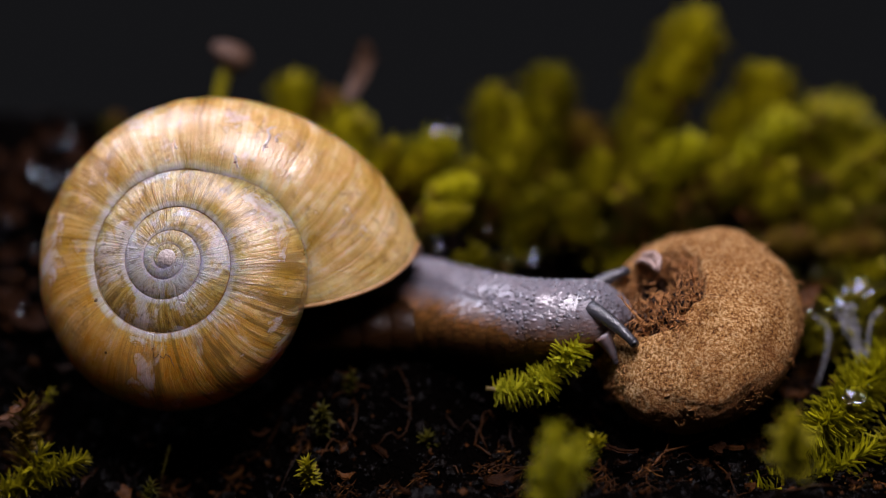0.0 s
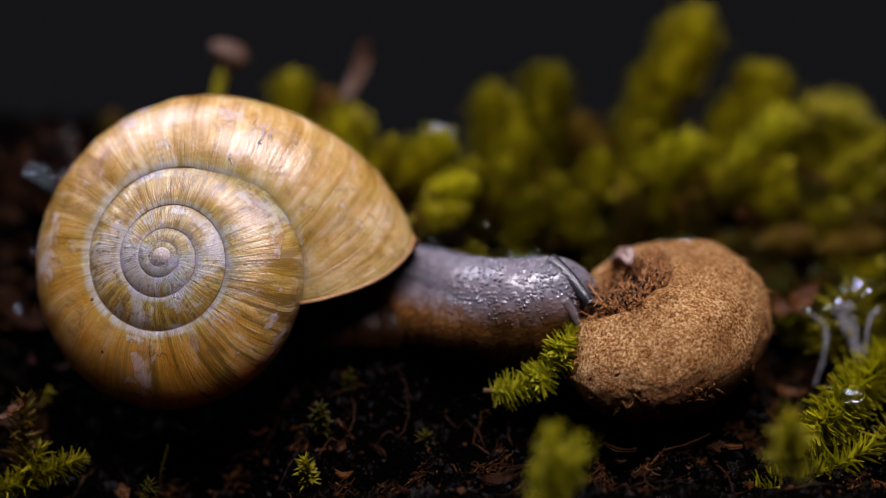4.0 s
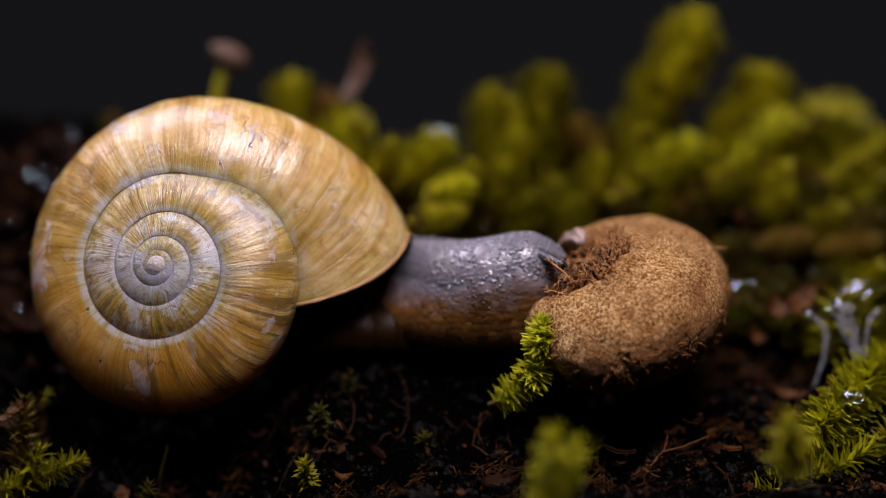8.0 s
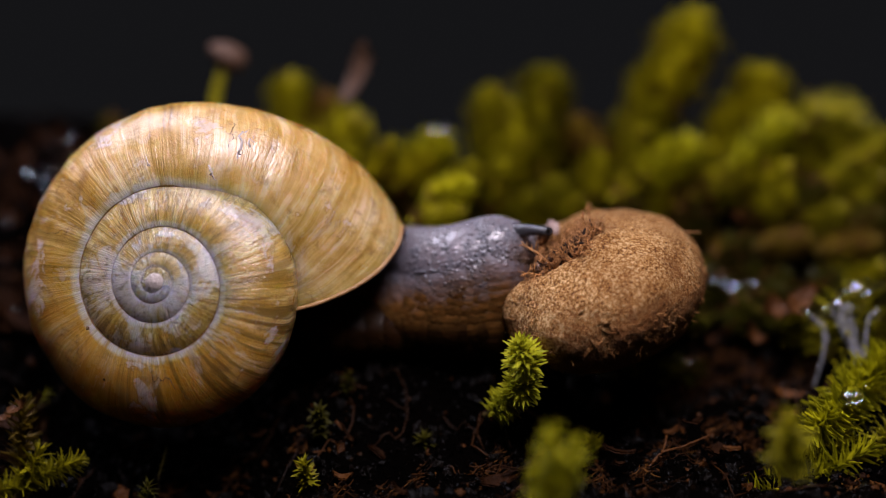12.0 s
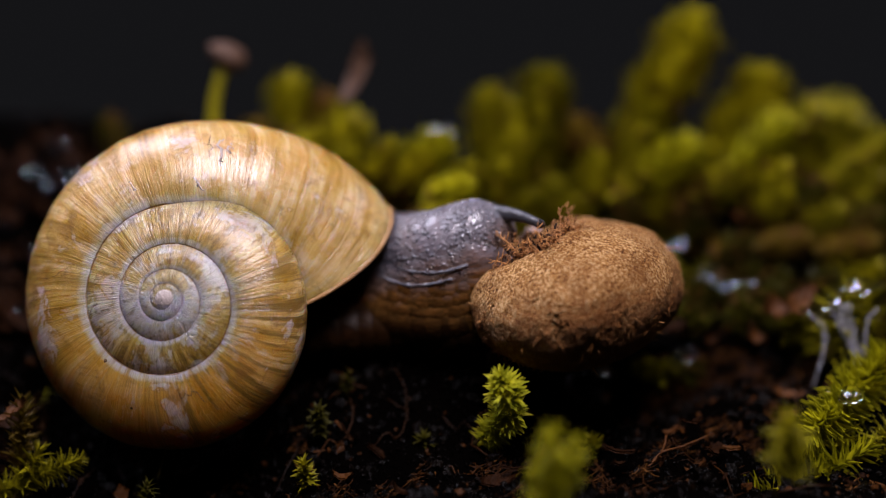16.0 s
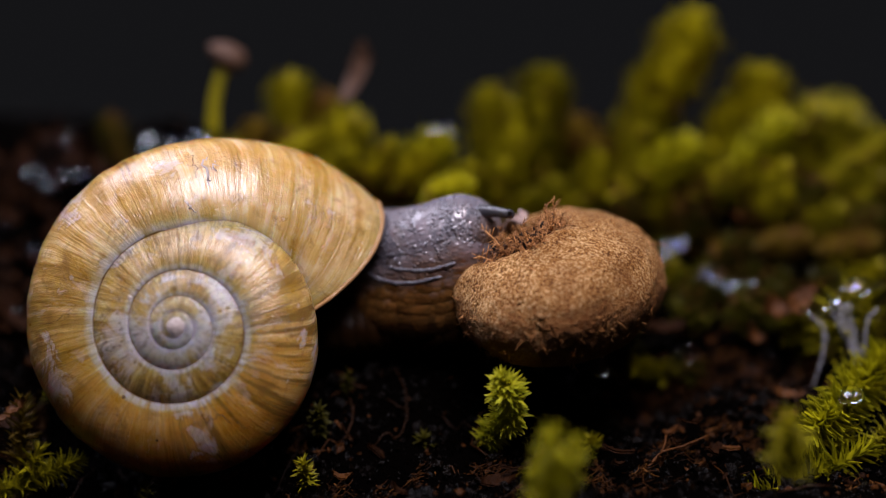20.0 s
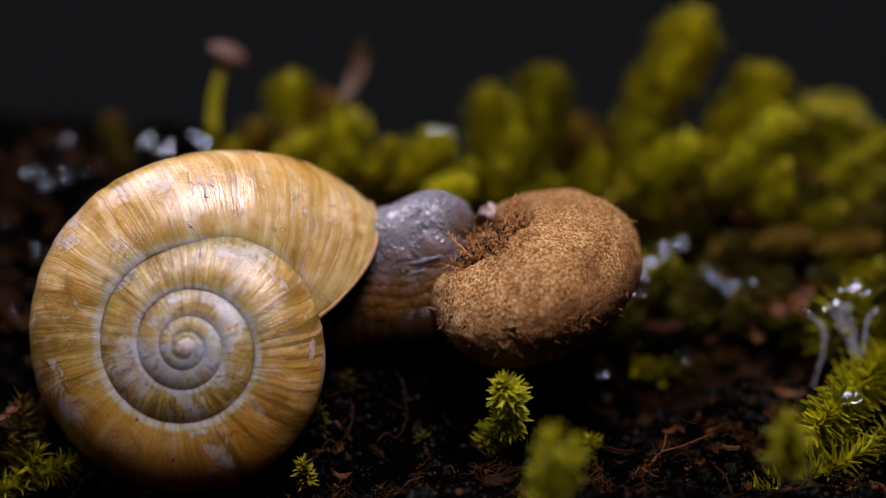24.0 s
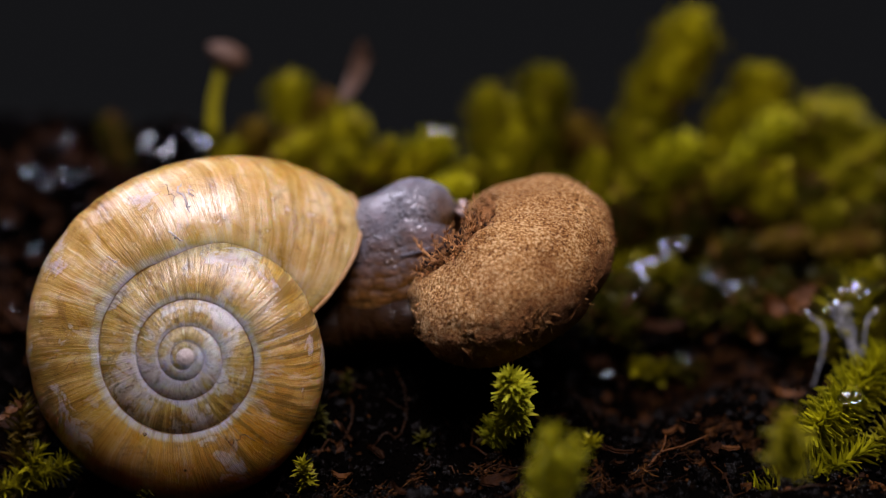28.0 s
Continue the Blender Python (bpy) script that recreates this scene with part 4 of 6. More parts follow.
moss_shoot((4.12, -12.00, -2.12), (4.02, -12.50, 1.05), 1.15, 60, MOSS_BRIGHT, single=True, label="bright moss sprig standing before the puffball")
moss_shoot((4.42, -12.00, -1.80), (4.92, -12.50, 0.80), 0.95, 40, MOSS_BRIGHT, single=True)
moss_shoot((3.91, -12.00, -2.10), (3.45, -12.00, -0.45), 1.0, 34, MOSS_BRIGHT, single=True)
moss_shoot((19.11, 1.50, 1.79), (14.83, -2.50, -1.27), 1.79, 230, MOSS_BRIGHT, single=True, label="creeping moss shoot with pointed leaves, wet with drops", group="creeping moss")
moss_shoot((10.07, -3.00, -4.16), (17.10, -2.50, -1.74), 1.57, 240, MOSS_BRIGHT, single=True, label="creeping moss shoot with pointed leaves, wet with drops", group="creeping moss", sag=(0, 0, -0.5))
moss_shoot((12.77, -11.00, -0.99), (12.70, -11.50, 1.18), 1.42, 60, MOSS_DARK, single=True, label="creeping moss shoot with pointed leaves, wet with drops", group="creeping moss")
moss_shoot((15.63, -2.00, -3.13), (16.27, -2.00, -1.27), 1.35, 50, MOSS_DARK, single=True, label="creeping moss shoot with pointed leaves, wet with drops", group="creeping moss")
moss_shoot((17.68, -2.00, -3.36), (18.08, -2.00, -1.04), 1.57, 60, MOSS_DARK, single=True, label="creeping moss shoot with pointed leaves, wet with drops", group="creeping moss")
moss_shoot((12.33, -3.00, -4.05), (14.26, -3.50, -2.77), 1.11, 50, MOSS_DARK, single=True, label="creeping moss shoot with pointed leaves, wet with drops", group="creeping moss")
moss_shoot((16.32, 3.00, 0.80), (16.97, 3.00, 3.69), 1.89, 70, MOSS_DARK, label="mossy tuft covered in slime and drops")
moss_shoot((17.99, 3.00, 0.80), (17.77, 3.50, 3.61), 1.90, 70, MOSS_DARK, label="mossy tuft covered in slime and drops")
moss_shoot((-16.95, -1.50, -4.42), (-16.85, -1.50, -0.10), 1.25, 70, MOSS_OLD, single=True, label="moss sprig with a brown tip on the soil", group="creeping moss", spread=40.0)
moss_shoot((-18.56, -2.00, -3.83), (-14.61, -2.00, -2.31), 1.12, 130, MOSS_DARK, single=True, label="moss sprig with a brown tip on the soil", group="creeping moss", spread=40.0)
moss_shoot((-17.20, -2.00, -3.94), (-16.12, -2.00, -1.96), 1.12, 40, MOSS_DARK, single=True, label="moss sprig with a brown tip on the soil", group="creeping moss", spread=40.0)
moss_shoot((-17.71, 0.00, -1.47), (-16.05, 0.00, 0.18), 0.69, 26, MOSS_DARK, single=True, label="moss sprig with a brown tip on the soil", group="creeping moss", spread=40.0)
moss_shoot((-4.91, -1.00, -1.60), (-4.88, -1.50, -0.33), 0.78, 40, MOSS_LOW, single=True, label="tiny rosette of moss on dark soil", group="tiny moss", broad=1.6)
moss_shoot((-5.24, -3.00, -3.58), (-5.40, -3.50, -2.08), 0.83, 44, MOSS_DARK, single=True, label="tiny rosette of moss on dark soil", group="tiny moss", broad=1.6)
moss_shoot((-0.62, -1.00, -2.78), (-0.62, -1.50, -1.42), 0.78, 40, MOSS_LOW, single=True, label="tiny rosette of moss on dark soil", group="tiny moss", broad=1.6)
moss_shoot((-3.84, 0.00, -0.05), (-3.74, 0.00, 0.89), 0.59, 24, MOSS_LOW, single=True, label="tiny rosette of moss on dark soil", group="tiny moss", broad=1.6)
moss_shoot((-11.79, -3.00, -4.05), (-11.64, -3.00, -3.07), 0.72, 24, MOSS_LOW, single=True, label="tiny rosette of moss on dark soil", group="tiny moss", broad=1.6)
moss_shoot((-11.37, -2.00, -3.13), (-11.00, -2.00, -1.73), 0.23, 30, MOSS_LOW, single=True, label="tiny rosette of moss on dark soil", group="tiny moss", broad=1.6)
moss_shoot((-0.90, -1.00, -2.66), (-0.78, -1.00, -1.95), 0.65, 18, MOSS_LOW, single=True, label="tiny rosette of moss on dark soil", group="tiny moss", broad=1.6)


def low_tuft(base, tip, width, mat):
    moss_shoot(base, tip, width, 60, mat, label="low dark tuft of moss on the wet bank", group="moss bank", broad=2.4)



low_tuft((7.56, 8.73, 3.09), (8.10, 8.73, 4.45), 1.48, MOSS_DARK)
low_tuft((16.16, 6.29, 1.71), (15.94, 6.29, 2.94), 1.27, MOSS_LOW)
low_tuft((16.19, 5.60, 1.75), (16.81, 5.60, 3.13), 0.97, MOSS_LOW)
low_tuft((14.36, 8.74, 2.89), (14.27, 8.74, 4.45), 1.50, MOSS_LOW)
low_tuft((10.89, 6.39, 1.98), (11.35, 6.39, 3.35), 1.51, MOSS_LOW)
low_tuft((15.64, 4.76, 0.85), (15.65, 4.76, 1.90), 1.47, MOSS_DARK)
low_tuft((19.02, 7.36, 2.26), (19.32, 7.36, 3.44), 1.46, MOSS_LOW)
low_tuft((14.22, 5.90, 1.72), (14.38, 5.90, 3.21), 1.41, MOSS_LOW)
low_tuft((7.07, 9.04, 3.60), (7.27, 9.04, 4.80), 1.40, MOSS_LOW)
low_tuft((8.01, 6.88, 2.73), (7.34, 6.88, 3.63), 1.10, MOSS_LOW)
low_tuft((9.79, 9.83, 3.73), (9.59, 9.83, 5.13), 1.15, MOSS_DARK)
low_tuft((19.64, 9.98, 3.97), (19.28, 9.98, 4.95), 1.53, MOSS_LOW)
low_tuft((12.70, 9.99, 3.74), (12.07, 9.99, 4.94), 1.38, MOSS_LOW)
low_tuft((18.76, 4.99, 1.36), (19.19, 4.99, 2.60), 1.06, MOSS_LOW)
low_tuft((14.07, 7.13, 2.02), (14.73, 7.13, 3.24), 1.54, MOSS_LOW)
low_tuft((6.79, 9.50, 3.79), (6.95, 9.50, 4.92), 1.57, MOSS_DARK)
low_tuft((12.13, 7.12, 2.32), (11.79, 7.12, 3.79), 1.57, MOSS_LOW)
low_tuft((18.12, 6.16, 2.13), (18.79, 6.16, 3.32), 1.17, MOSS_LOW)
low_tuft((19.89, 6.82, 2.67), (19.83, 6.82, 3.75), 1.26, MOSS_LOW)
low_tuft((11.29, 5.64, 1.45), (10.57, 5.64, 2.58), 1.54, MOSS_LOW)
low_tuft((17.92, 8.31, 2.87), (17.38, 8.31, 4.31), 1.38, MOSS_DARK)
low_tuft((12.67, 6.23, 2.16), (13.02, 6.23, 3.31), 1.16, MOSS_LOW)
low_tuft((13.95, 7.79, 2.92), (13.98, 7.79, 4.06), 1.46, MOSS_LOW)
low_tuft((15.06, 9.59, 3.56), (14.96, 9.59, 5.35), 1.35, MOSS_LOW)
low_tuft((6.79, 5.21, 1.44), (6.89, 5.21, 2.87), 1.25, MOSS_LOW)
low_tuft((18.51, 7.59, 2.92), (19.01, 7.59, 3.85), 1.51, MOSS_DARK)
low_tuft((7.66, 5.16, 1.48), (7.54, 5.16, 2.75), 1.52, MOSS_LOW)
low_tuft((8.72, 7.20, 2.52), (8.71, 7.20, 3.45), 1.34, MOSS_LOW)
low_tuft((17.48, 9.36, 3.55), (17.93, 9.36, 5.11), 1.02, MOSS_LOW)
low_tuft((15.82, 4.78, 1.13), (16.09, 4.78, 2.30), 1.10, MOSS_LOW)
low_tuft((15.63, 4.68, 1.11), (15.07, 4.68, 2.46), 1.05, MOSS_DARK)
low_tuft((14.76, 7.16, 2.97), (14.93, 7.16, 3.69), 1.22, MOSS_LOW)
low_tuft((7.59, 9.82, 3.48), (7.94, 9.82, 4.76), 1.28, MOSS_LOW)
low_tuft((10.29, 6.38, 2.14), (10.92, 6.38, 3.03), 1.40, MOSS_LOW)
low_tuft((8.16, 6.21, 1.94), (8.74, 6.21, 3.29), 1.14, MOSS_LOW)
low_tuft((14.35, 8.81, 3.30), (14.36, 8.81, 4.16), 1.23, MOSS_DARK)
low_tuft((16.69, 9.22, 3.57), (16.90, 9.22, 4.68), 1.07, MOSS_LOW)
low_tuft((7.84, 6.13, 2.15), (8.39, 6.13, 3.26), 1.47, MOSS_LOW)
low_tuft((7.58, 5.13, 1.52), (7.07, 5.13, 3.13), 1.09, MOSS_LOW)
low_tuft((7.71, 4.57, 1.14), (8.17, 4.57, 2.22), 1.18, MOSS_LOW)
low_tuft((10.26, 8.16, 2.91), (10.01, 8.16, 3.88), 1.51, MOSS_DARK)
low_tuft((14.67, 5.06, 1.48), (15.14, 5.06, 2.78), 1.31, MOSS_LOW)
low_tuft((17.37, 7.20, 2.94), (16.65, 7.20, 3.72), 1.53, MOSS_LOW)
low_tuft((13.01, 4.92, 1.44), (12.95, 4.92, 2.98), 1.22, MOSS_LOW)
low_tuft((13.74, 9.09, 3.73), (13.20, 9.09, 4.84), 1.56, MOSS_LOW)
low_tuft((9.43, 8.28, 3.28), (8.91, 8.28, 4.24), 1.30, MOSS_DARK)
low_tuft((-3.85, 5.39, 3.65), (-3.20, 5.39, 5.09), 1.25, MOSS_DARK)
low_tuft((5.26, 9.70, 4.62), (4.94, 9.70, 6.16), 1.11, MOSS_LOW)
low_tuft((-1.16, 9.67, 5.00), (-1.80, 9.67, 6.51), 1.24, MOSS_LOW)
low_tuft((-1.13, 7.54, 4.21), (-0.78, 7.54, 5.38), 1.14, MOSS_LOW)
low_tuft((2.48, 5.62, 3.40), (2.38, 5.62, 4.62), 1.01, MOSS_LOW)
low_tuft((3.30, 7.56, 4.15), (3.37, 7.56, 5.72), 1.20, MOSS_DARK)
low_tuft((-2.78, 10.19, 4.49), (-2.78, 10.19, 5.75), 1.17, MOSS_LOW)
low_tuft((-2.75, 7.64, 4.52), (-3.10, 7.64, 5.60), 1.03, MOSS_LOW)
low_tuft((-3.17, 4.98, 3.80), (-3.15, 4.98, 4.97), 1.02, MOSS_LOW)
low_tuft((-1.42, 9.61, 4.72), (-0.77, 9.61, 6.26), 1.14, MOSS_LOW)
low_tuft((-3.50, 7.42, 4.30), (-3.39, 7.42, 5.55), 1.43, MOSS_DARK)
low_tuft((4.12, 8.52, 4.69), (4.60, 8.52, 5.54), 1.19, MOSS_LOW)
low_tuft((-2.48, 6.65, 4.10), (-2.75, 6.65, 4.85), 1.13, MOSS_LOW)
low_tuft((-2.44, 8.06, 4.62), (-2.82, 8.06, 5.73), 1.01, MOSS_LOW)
low_tuft((-1.20, 8.54, 4.62), (-1.79, 8.54, 5.71), 1.46, MOSS_LOW)
low_tuft((0.99, 5.85, 3.70), (1.37, 5.85, 4.94), 1.47, MOSS_DARK)


# ---- what else lies on the bank ----
def chip(base, size, turn, label, mat=None):
    """A curled flake of bark or dead leaf."""
    n, m = 9, 6
    v = []
    for side in (0, 1):
        for i in range(n):
            for j in range(m):
                x, y = (i / (n - 1) - 0.5) * size[0], (j / (m - 1) - 0.5) * size[1]
                y *= 1 - 0.55 * abs(2 * i / (n - 1) - 1) ** 2
                x += 0.16 * size[0] * noise.noise(Vector((i * 0.9 + base[0], j * 1.3, 5.2)))
                y += 0.30 * size[1] * noise.noise(Vector((i * 1.1, j * 0.8 + base[0], 9.2)))
                z = size[2] * ((2 * i / (n - 1) - 1) ** 2 + 0.5 * noise.noise(Vector((x * 1.5 + base[0], y * 1.5, 0.2)))) + side * 0.09
                v.append((x, y, z))
    one = grid_faces(n, m)
    f = one + [tuple(reversed([k + n * m for k in q])) for q in one]
    rim = [i * m for i in range(n)] + [(n - 1) * m + j for j in range(1, m)] + [i * m + m - 1 for i in range(n - 2, -1, -1)] + list(range(m - 2, 0, -1))
    for a, c in zip(rim, rim[1:] + rim[:1]):
        f.append((c, a, a + n * m, c + n * m))
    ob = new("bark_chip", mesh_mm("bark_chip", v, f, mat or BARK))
    ob.matrix_basis = pose(base[0] * MM, base[1] * MM, base[2] * MM, *turn)
    return tagged(ob, label, "litter", "litter on the soil")


def bark(base, size, turn):
    chip(base, size, turn, "curled flake of reddish-brown dead bark on the soil")


def scrap(base, size, turn):
    chip(base, size, turn, "orange-brown dead leaf scrap on the soil", DEAD)


def twig(points, r):
    """A bent brown twig with knots."""
    pts = [Vector(q) for q in points]
    fine = []
    for a, c in zip(pts, pts[1:]):
        for k in range(5):
            q = a.lerp(c, k / 5)
            fine.append(q + 0.25 * r * 3 * Vector((noise.noise(q * 2.1), noise.noise(q * 2.3 + Vector((5, 0, 0))), noise.noise(q * 2.7 + Vector((0, 7, 0))))))
    fine.append(pts[-1])
    v, f = tube(fine, [r * (1.1 - 0.6 * k / len(fine)) * (1 + 0.5 * noise.noise(q * 3.0)) for k, q in enumerate(fine)], 7)
    ob = new("twig", mesh_mm("twig", v, f, DEAD))
    return tagged(ob, "thin bent brown twig lying on wet soil", "twig", "litter on the soil")


def droplet(place, r, flat=0.3, lean=35, roll=0):
    """A drop of water, flattened and leaned so that the lamp glints into the camera."""
    v, f = sphere(18, 12)
    ob = new("water_drop", mesh_mm("water_drop", v * r * np.array((1.15, 1, flat)), f, WATER))
    ob.matrix_basis = pose(place[0] * MM, place[1] * MM, place[2] * MM, lean, roll, 0)
    return tagged(ob, "clear shining drop of water clinging to the moss", "water drop", "water drops")


def slime(points, radii):
    """A stretched strand of slime: an uneven, flattened, twisting film."""
    pts, rr = [], []
    for (p, q), (r0, r1) in zip(zip(points, points[1:]), zip(radii, radii[1:])):
        for k in range(6):
            c = Vector(p).lerp(Vector(q), k / 6)
            pts.append(c + 0.05 * Vector((noise.noise(c * 2.0), 0, noise.noise(c * 2.0 + Vector((4, 0, 0))))))
            rr.append((r0 + (r1 - r0) * k / 6) * (1 + 0.35 * noise.noise(c * 3.1)))
    pts.append(Vector(points[-1]))
    rr.append(radii[-1])
    v, f = tube(pts, rr, 12)
    mid = np.repeat(np.array([tuple(q) for q in pts]), 12, axis=0)
    d = v - mid
    v = mid + d * np.array((1.0, 0.35, 1.0)) * (1 + 0.3 * np.cos(3 * np.arange(len(v)) * 2 * math.pi / 12))[:, None]
    ob = new("slime_strand", mesh_mm("slime_strand", v, f, SLIME))
    return tagged(ob, "milky glistening strand of slime between moss stems", "slime", "slime strands")


def capsule(base, tip, r):
    """A spore capsule nodding on its stalk."""
    ob = thing("moss_capsule", base, "brown nodding spore capsule on a green stalk", "moss")
    t = Vector(tip) - Vector(base)
    pts = [t * q + Vector((-0.25 * math.sin(q * 3.1), 0, 0)) for q in (0, 0.25, 0.5, 0.75, 1)]
    v, f = tube(pts, [0.34, 0.3, 0.27, 0.25, 0.3], 9)
    part("stalk", mesh_mm("stalk", v, f, MOSS_DARK), ob)
    v, f = sphere(20, 14)
    w = [np.array((p[0] * r * (1 + 0.25 * p[2]), p[1] * r, p[2] * r * 0.75 - 0.25 * p[0])) + np.array(t) + np.array((0.1, 0, 0.25)) for p in v]
    part("cap", mesh_mm("cap", w, f, TAN), ob, "ragged brown cap")


bark((-17.75, 5.61, 1.99), (2.60, 1.20, 0.40), (20, 10, 10))
bark((14.01, 8.97, 6.15), (1.50, 0.80, 0.30), (30, -10, 20))
bark((2.37, -4.00, -2.70), (1.60, 0.80, 0.30), (20, -8, 15))
bark((-1.46, -2.00, -2.66), (3.00, 0.50, 0.30), (10, 20, -20))
bark((-2.96, -1.00, -2.07), (1.60, 0.40, 0.30), (0, 10, 10))
bark((13.00, 3.00, 0.19), (1.80, 0.25, 0.30), (20, -12, 5))
bark((10.04, 4.35, 0.06), (1.30, 0.30, 0.30), (20, 0, -10))
bark((8.36, -3.00, -2.66), (1.80, 0.70, 0.30), (30, -35, 10))
bark((10.13, -2.00, -0.80), (1.00, 0.40, 0.20), (0, 0, 30))
bark((10.83, -3.00, -1.74), (1.10, 0.50, 0.20), (20, 0, 60))
bark((-17.24, 0.00, -0.99), (2.60, 0.70, 0.40), (30, -30, 0))
bark((-15.33, 3.00, 0.56), (2.00, 0.70, 0.30), (10, -20, 0))
bark((-3.75, -1.50, -1.38), (1.00, 0.25, 0.10), (0, 50, 20))
bark((-7.44, -1.00, -1.49), (0.80, 0.30, 0.20), (0, 0, 10))
bark((-16.18, 11.77, 8.76), (1.60, 0.80, 0.50), (60, -50, 0))
bark((-17.02, 12.33, 9.46), (1.50, 0.60, 0.50), (60, 40, 0))
bark((-19.19, 11.21, 7.28), (1.80, 0.80, 0.50), (70, 30, 0))
bark((-18.00, 10.09, 6.65), (1.60, 0.70, 0.60), (50, 55, 0))
bark((-19.02, 8.41, 4.60), (1.50, 0.70, 0.50), (60, -20, 0))
bark((-15.28, 10.65, 8.11), (1.20, 0.60, 0.40), (50, 10, 0))
bark((6.68, 4.70, 0.49), (1.10, 0.50, 0.40), (40, 10, 0))
bark((9.56, 4.70, 1.95), (1.80, 0.70, 0.30), (40, 0, 0))
bark((-1.63, -5.00, -2.87), (0.80, 0.50, 0.20), (0, 30, 0))
bark((7.11, -3.00, -1.74), (1.30, 0.30, 0.20), (0, 10, 0))
bark((3.26, -4.00, -2.20), (1.50, 0.30, 0.20), (0, -10, 0))
scrap((14.20, 4.00, 2.95), (1.30, 0.80, 0.50), (60, 20, 10))
scrap((15.15, 3.50, 3.25), (1.60, 0.90, 0.40), (40, -30, 40))
scrap((13.76, 8.97, 6.15), (1.70, 0.80, 0.30), (40, -10, 20))
scrap((14.47, 1.50, -0.35), (1.30, 0.50, 0.30), (30, 10, 0))
scrap((13.39, 4.35, 1.65), (0.90, 0.50, 0.30), (40, 40, 0))
scrap((9.43, -1.00, -1.37), (0.70, 0.30, 0.15), (20, -20, 10))
scrap((11.62, -2.00, -1.85), (0.90, 0.25, 0.10), (15, 5, 0))
scrap((10.44, -2.50, -2.43), (0.60, 0.30, 0.10), (20, -30, 0))
scrap((-16.94, -1.60, -0.10), (0.90, 0.40, 0.30), (70, -40, 0))
scrap((-17.52, -1.00, -0.67), (1.30, 0.35, 0.20), (40, -35, 0))
scrap((-3.92, -3.00, -2.77), (0.80, 0.35, 0.20), (30, 10, 0))
twig(((7.28, -4.00, -3.34), (8.23, -3.20, -2.38), (8.96, -2.50, -1.74), (9.11, -2.00, -1.27)), 0.07)
twig(((8.84, -2.60, -1.83), (9.76, -2.40, -1.64), (10.82, -2.00, -1.27)), 0.06)
twig(((-4.22, -1.00, -0.90), (-3.64, -1.20, -1.56), (-3.57, -1.40, -1.87)), 0.05)
twig(((-5.12, -1.50, -2.08), (-4.44, -1.40, -1.98), (-3.99, -1.20, -1.68)), 0.04)
twig(((-3.18, -1.40, -1.87), (-2.56, -1.30, -1.77), (-2.19, -1.60, -2.40)), 0.05)
twig(((-2.13, -2.50, -2.89), (-2.56, -3.50, -3.35)), 0.05)
twig(((-18.18, 0.00, -1.70), (-17.27, 0.20, -0.92), (-16.25, 0.40, -0.49)), 0.10)
bark((-15.04, 5.10, 1.32), (1.34, 0.43, 0.42), (58, 11, 16))
bark((-17.91, 9.52, 6.81), (1.10, 0.46, 0.11), (79, 37, 71))
bark((-20.37, 11.90, 8.32), (1.49, 0.52, 0.20), (12, -31, 67))
bark((-17.13, 9.30, 6.30), (0.51, 0.59, 0.43), (22, -26, 67))
bark((-15.60, 6.99, 4.06), (1.42, 0.52, 0.27), (52, -20, 57))
bark((-13.66, 8.64, 5.44), (1.03, 0.68, 0.47), (78, 0, 62))
bark((-16.28, 11.87, 8.51), (1.00, 0.33, 0.49), (14, 56, 73))
bark((-18.11, 6.64, 3.41), (1.06, 0.40, 0.43), (48, 11, 66))
bark((-17.21, 6.16, 3.05), (0.92, 0.42, 0.49), (17, 19, 63))
bark((-17.64, 11.58, 8.16), (1.09, 0.32, 0.17), (22, 36, 36))
bark((-14.03, 11.10, 7.66), (0.89, 0.64, 0.45), (21, 42, 25))
bark((-17.90, 12.26, 9.38), (1.20, 0.39, 0.26), (50, 26, 3))
bark((-15.74, 8.30, 4.99), (1.15, 0.65, 0.28), (17, 8, 18))
bark((-14.58, 9.59, 6.25), (1.32, 0.56, 0.21), (19, -57, 11))
bark((-14.57, 7.95, 4.10), (1.63, 0.51, 0.49), (11, -25, 30))
bark((-19.24, 6.62, 2.96), (1.65, 0.75, 0.38), (36, 1, 66))
bark((-19.78, 11.20, 8.40), (1.44, 0.51, 0.49), (59, -12, 22))
bark((-14.70, 7.86, 4.90), (1.31, 0.46, 0.23), (80, 28, 47))
bark((-18.67, 11.31, 8.59), (1.46, 0.70, 0.13), (31, -51, 80))
bark((-17.48, 11.05, 7.80), (1.18, 0.61, 0.36), (79, 33, 52))
bark((-17.19, 9.03, 5.72), (1.59, 0.45, 0.21), (52, -37, 53))
bark((-20.27, 11.50, 8.42), (1.22, 0.39, 0.18), (23, 22, 88))
bark((-18.24, 12.24, 8.73), (0.67, 0.56, 0.13), (34, 48, 59))
bark((-15.08, 4.87, 1.63), (1.34, 0.72, 0.29), (22, -60, 24))
bark((-15.66, 11.27, 8.48), (0.94, 0.68, 0.33), (66, 34, 41))
bark((-14.09, 6.27, 2.53), (1.61, 0.78, 0.35), (23, -14, 13))
bark((-14.57, 10.60, 7.75), (0.71, 0.75, 0.50), (20, -29, 51))
bark((-13.40, 8.12, 5.46), (1.68, 0.78, 0.15), (10, 3, 48))
bark((-12.90, 4.67, 1.49), (1.41, 0.66, 0.22), (24, 43, 61))
bark((-12.80, 6.10, 3.06), (0.91, 0.37, 0.46), (21, 13, 14))
bark((-18.19, 10.08, 6.44), (1.12, 0.33, 0.27), (40, -26, 85))
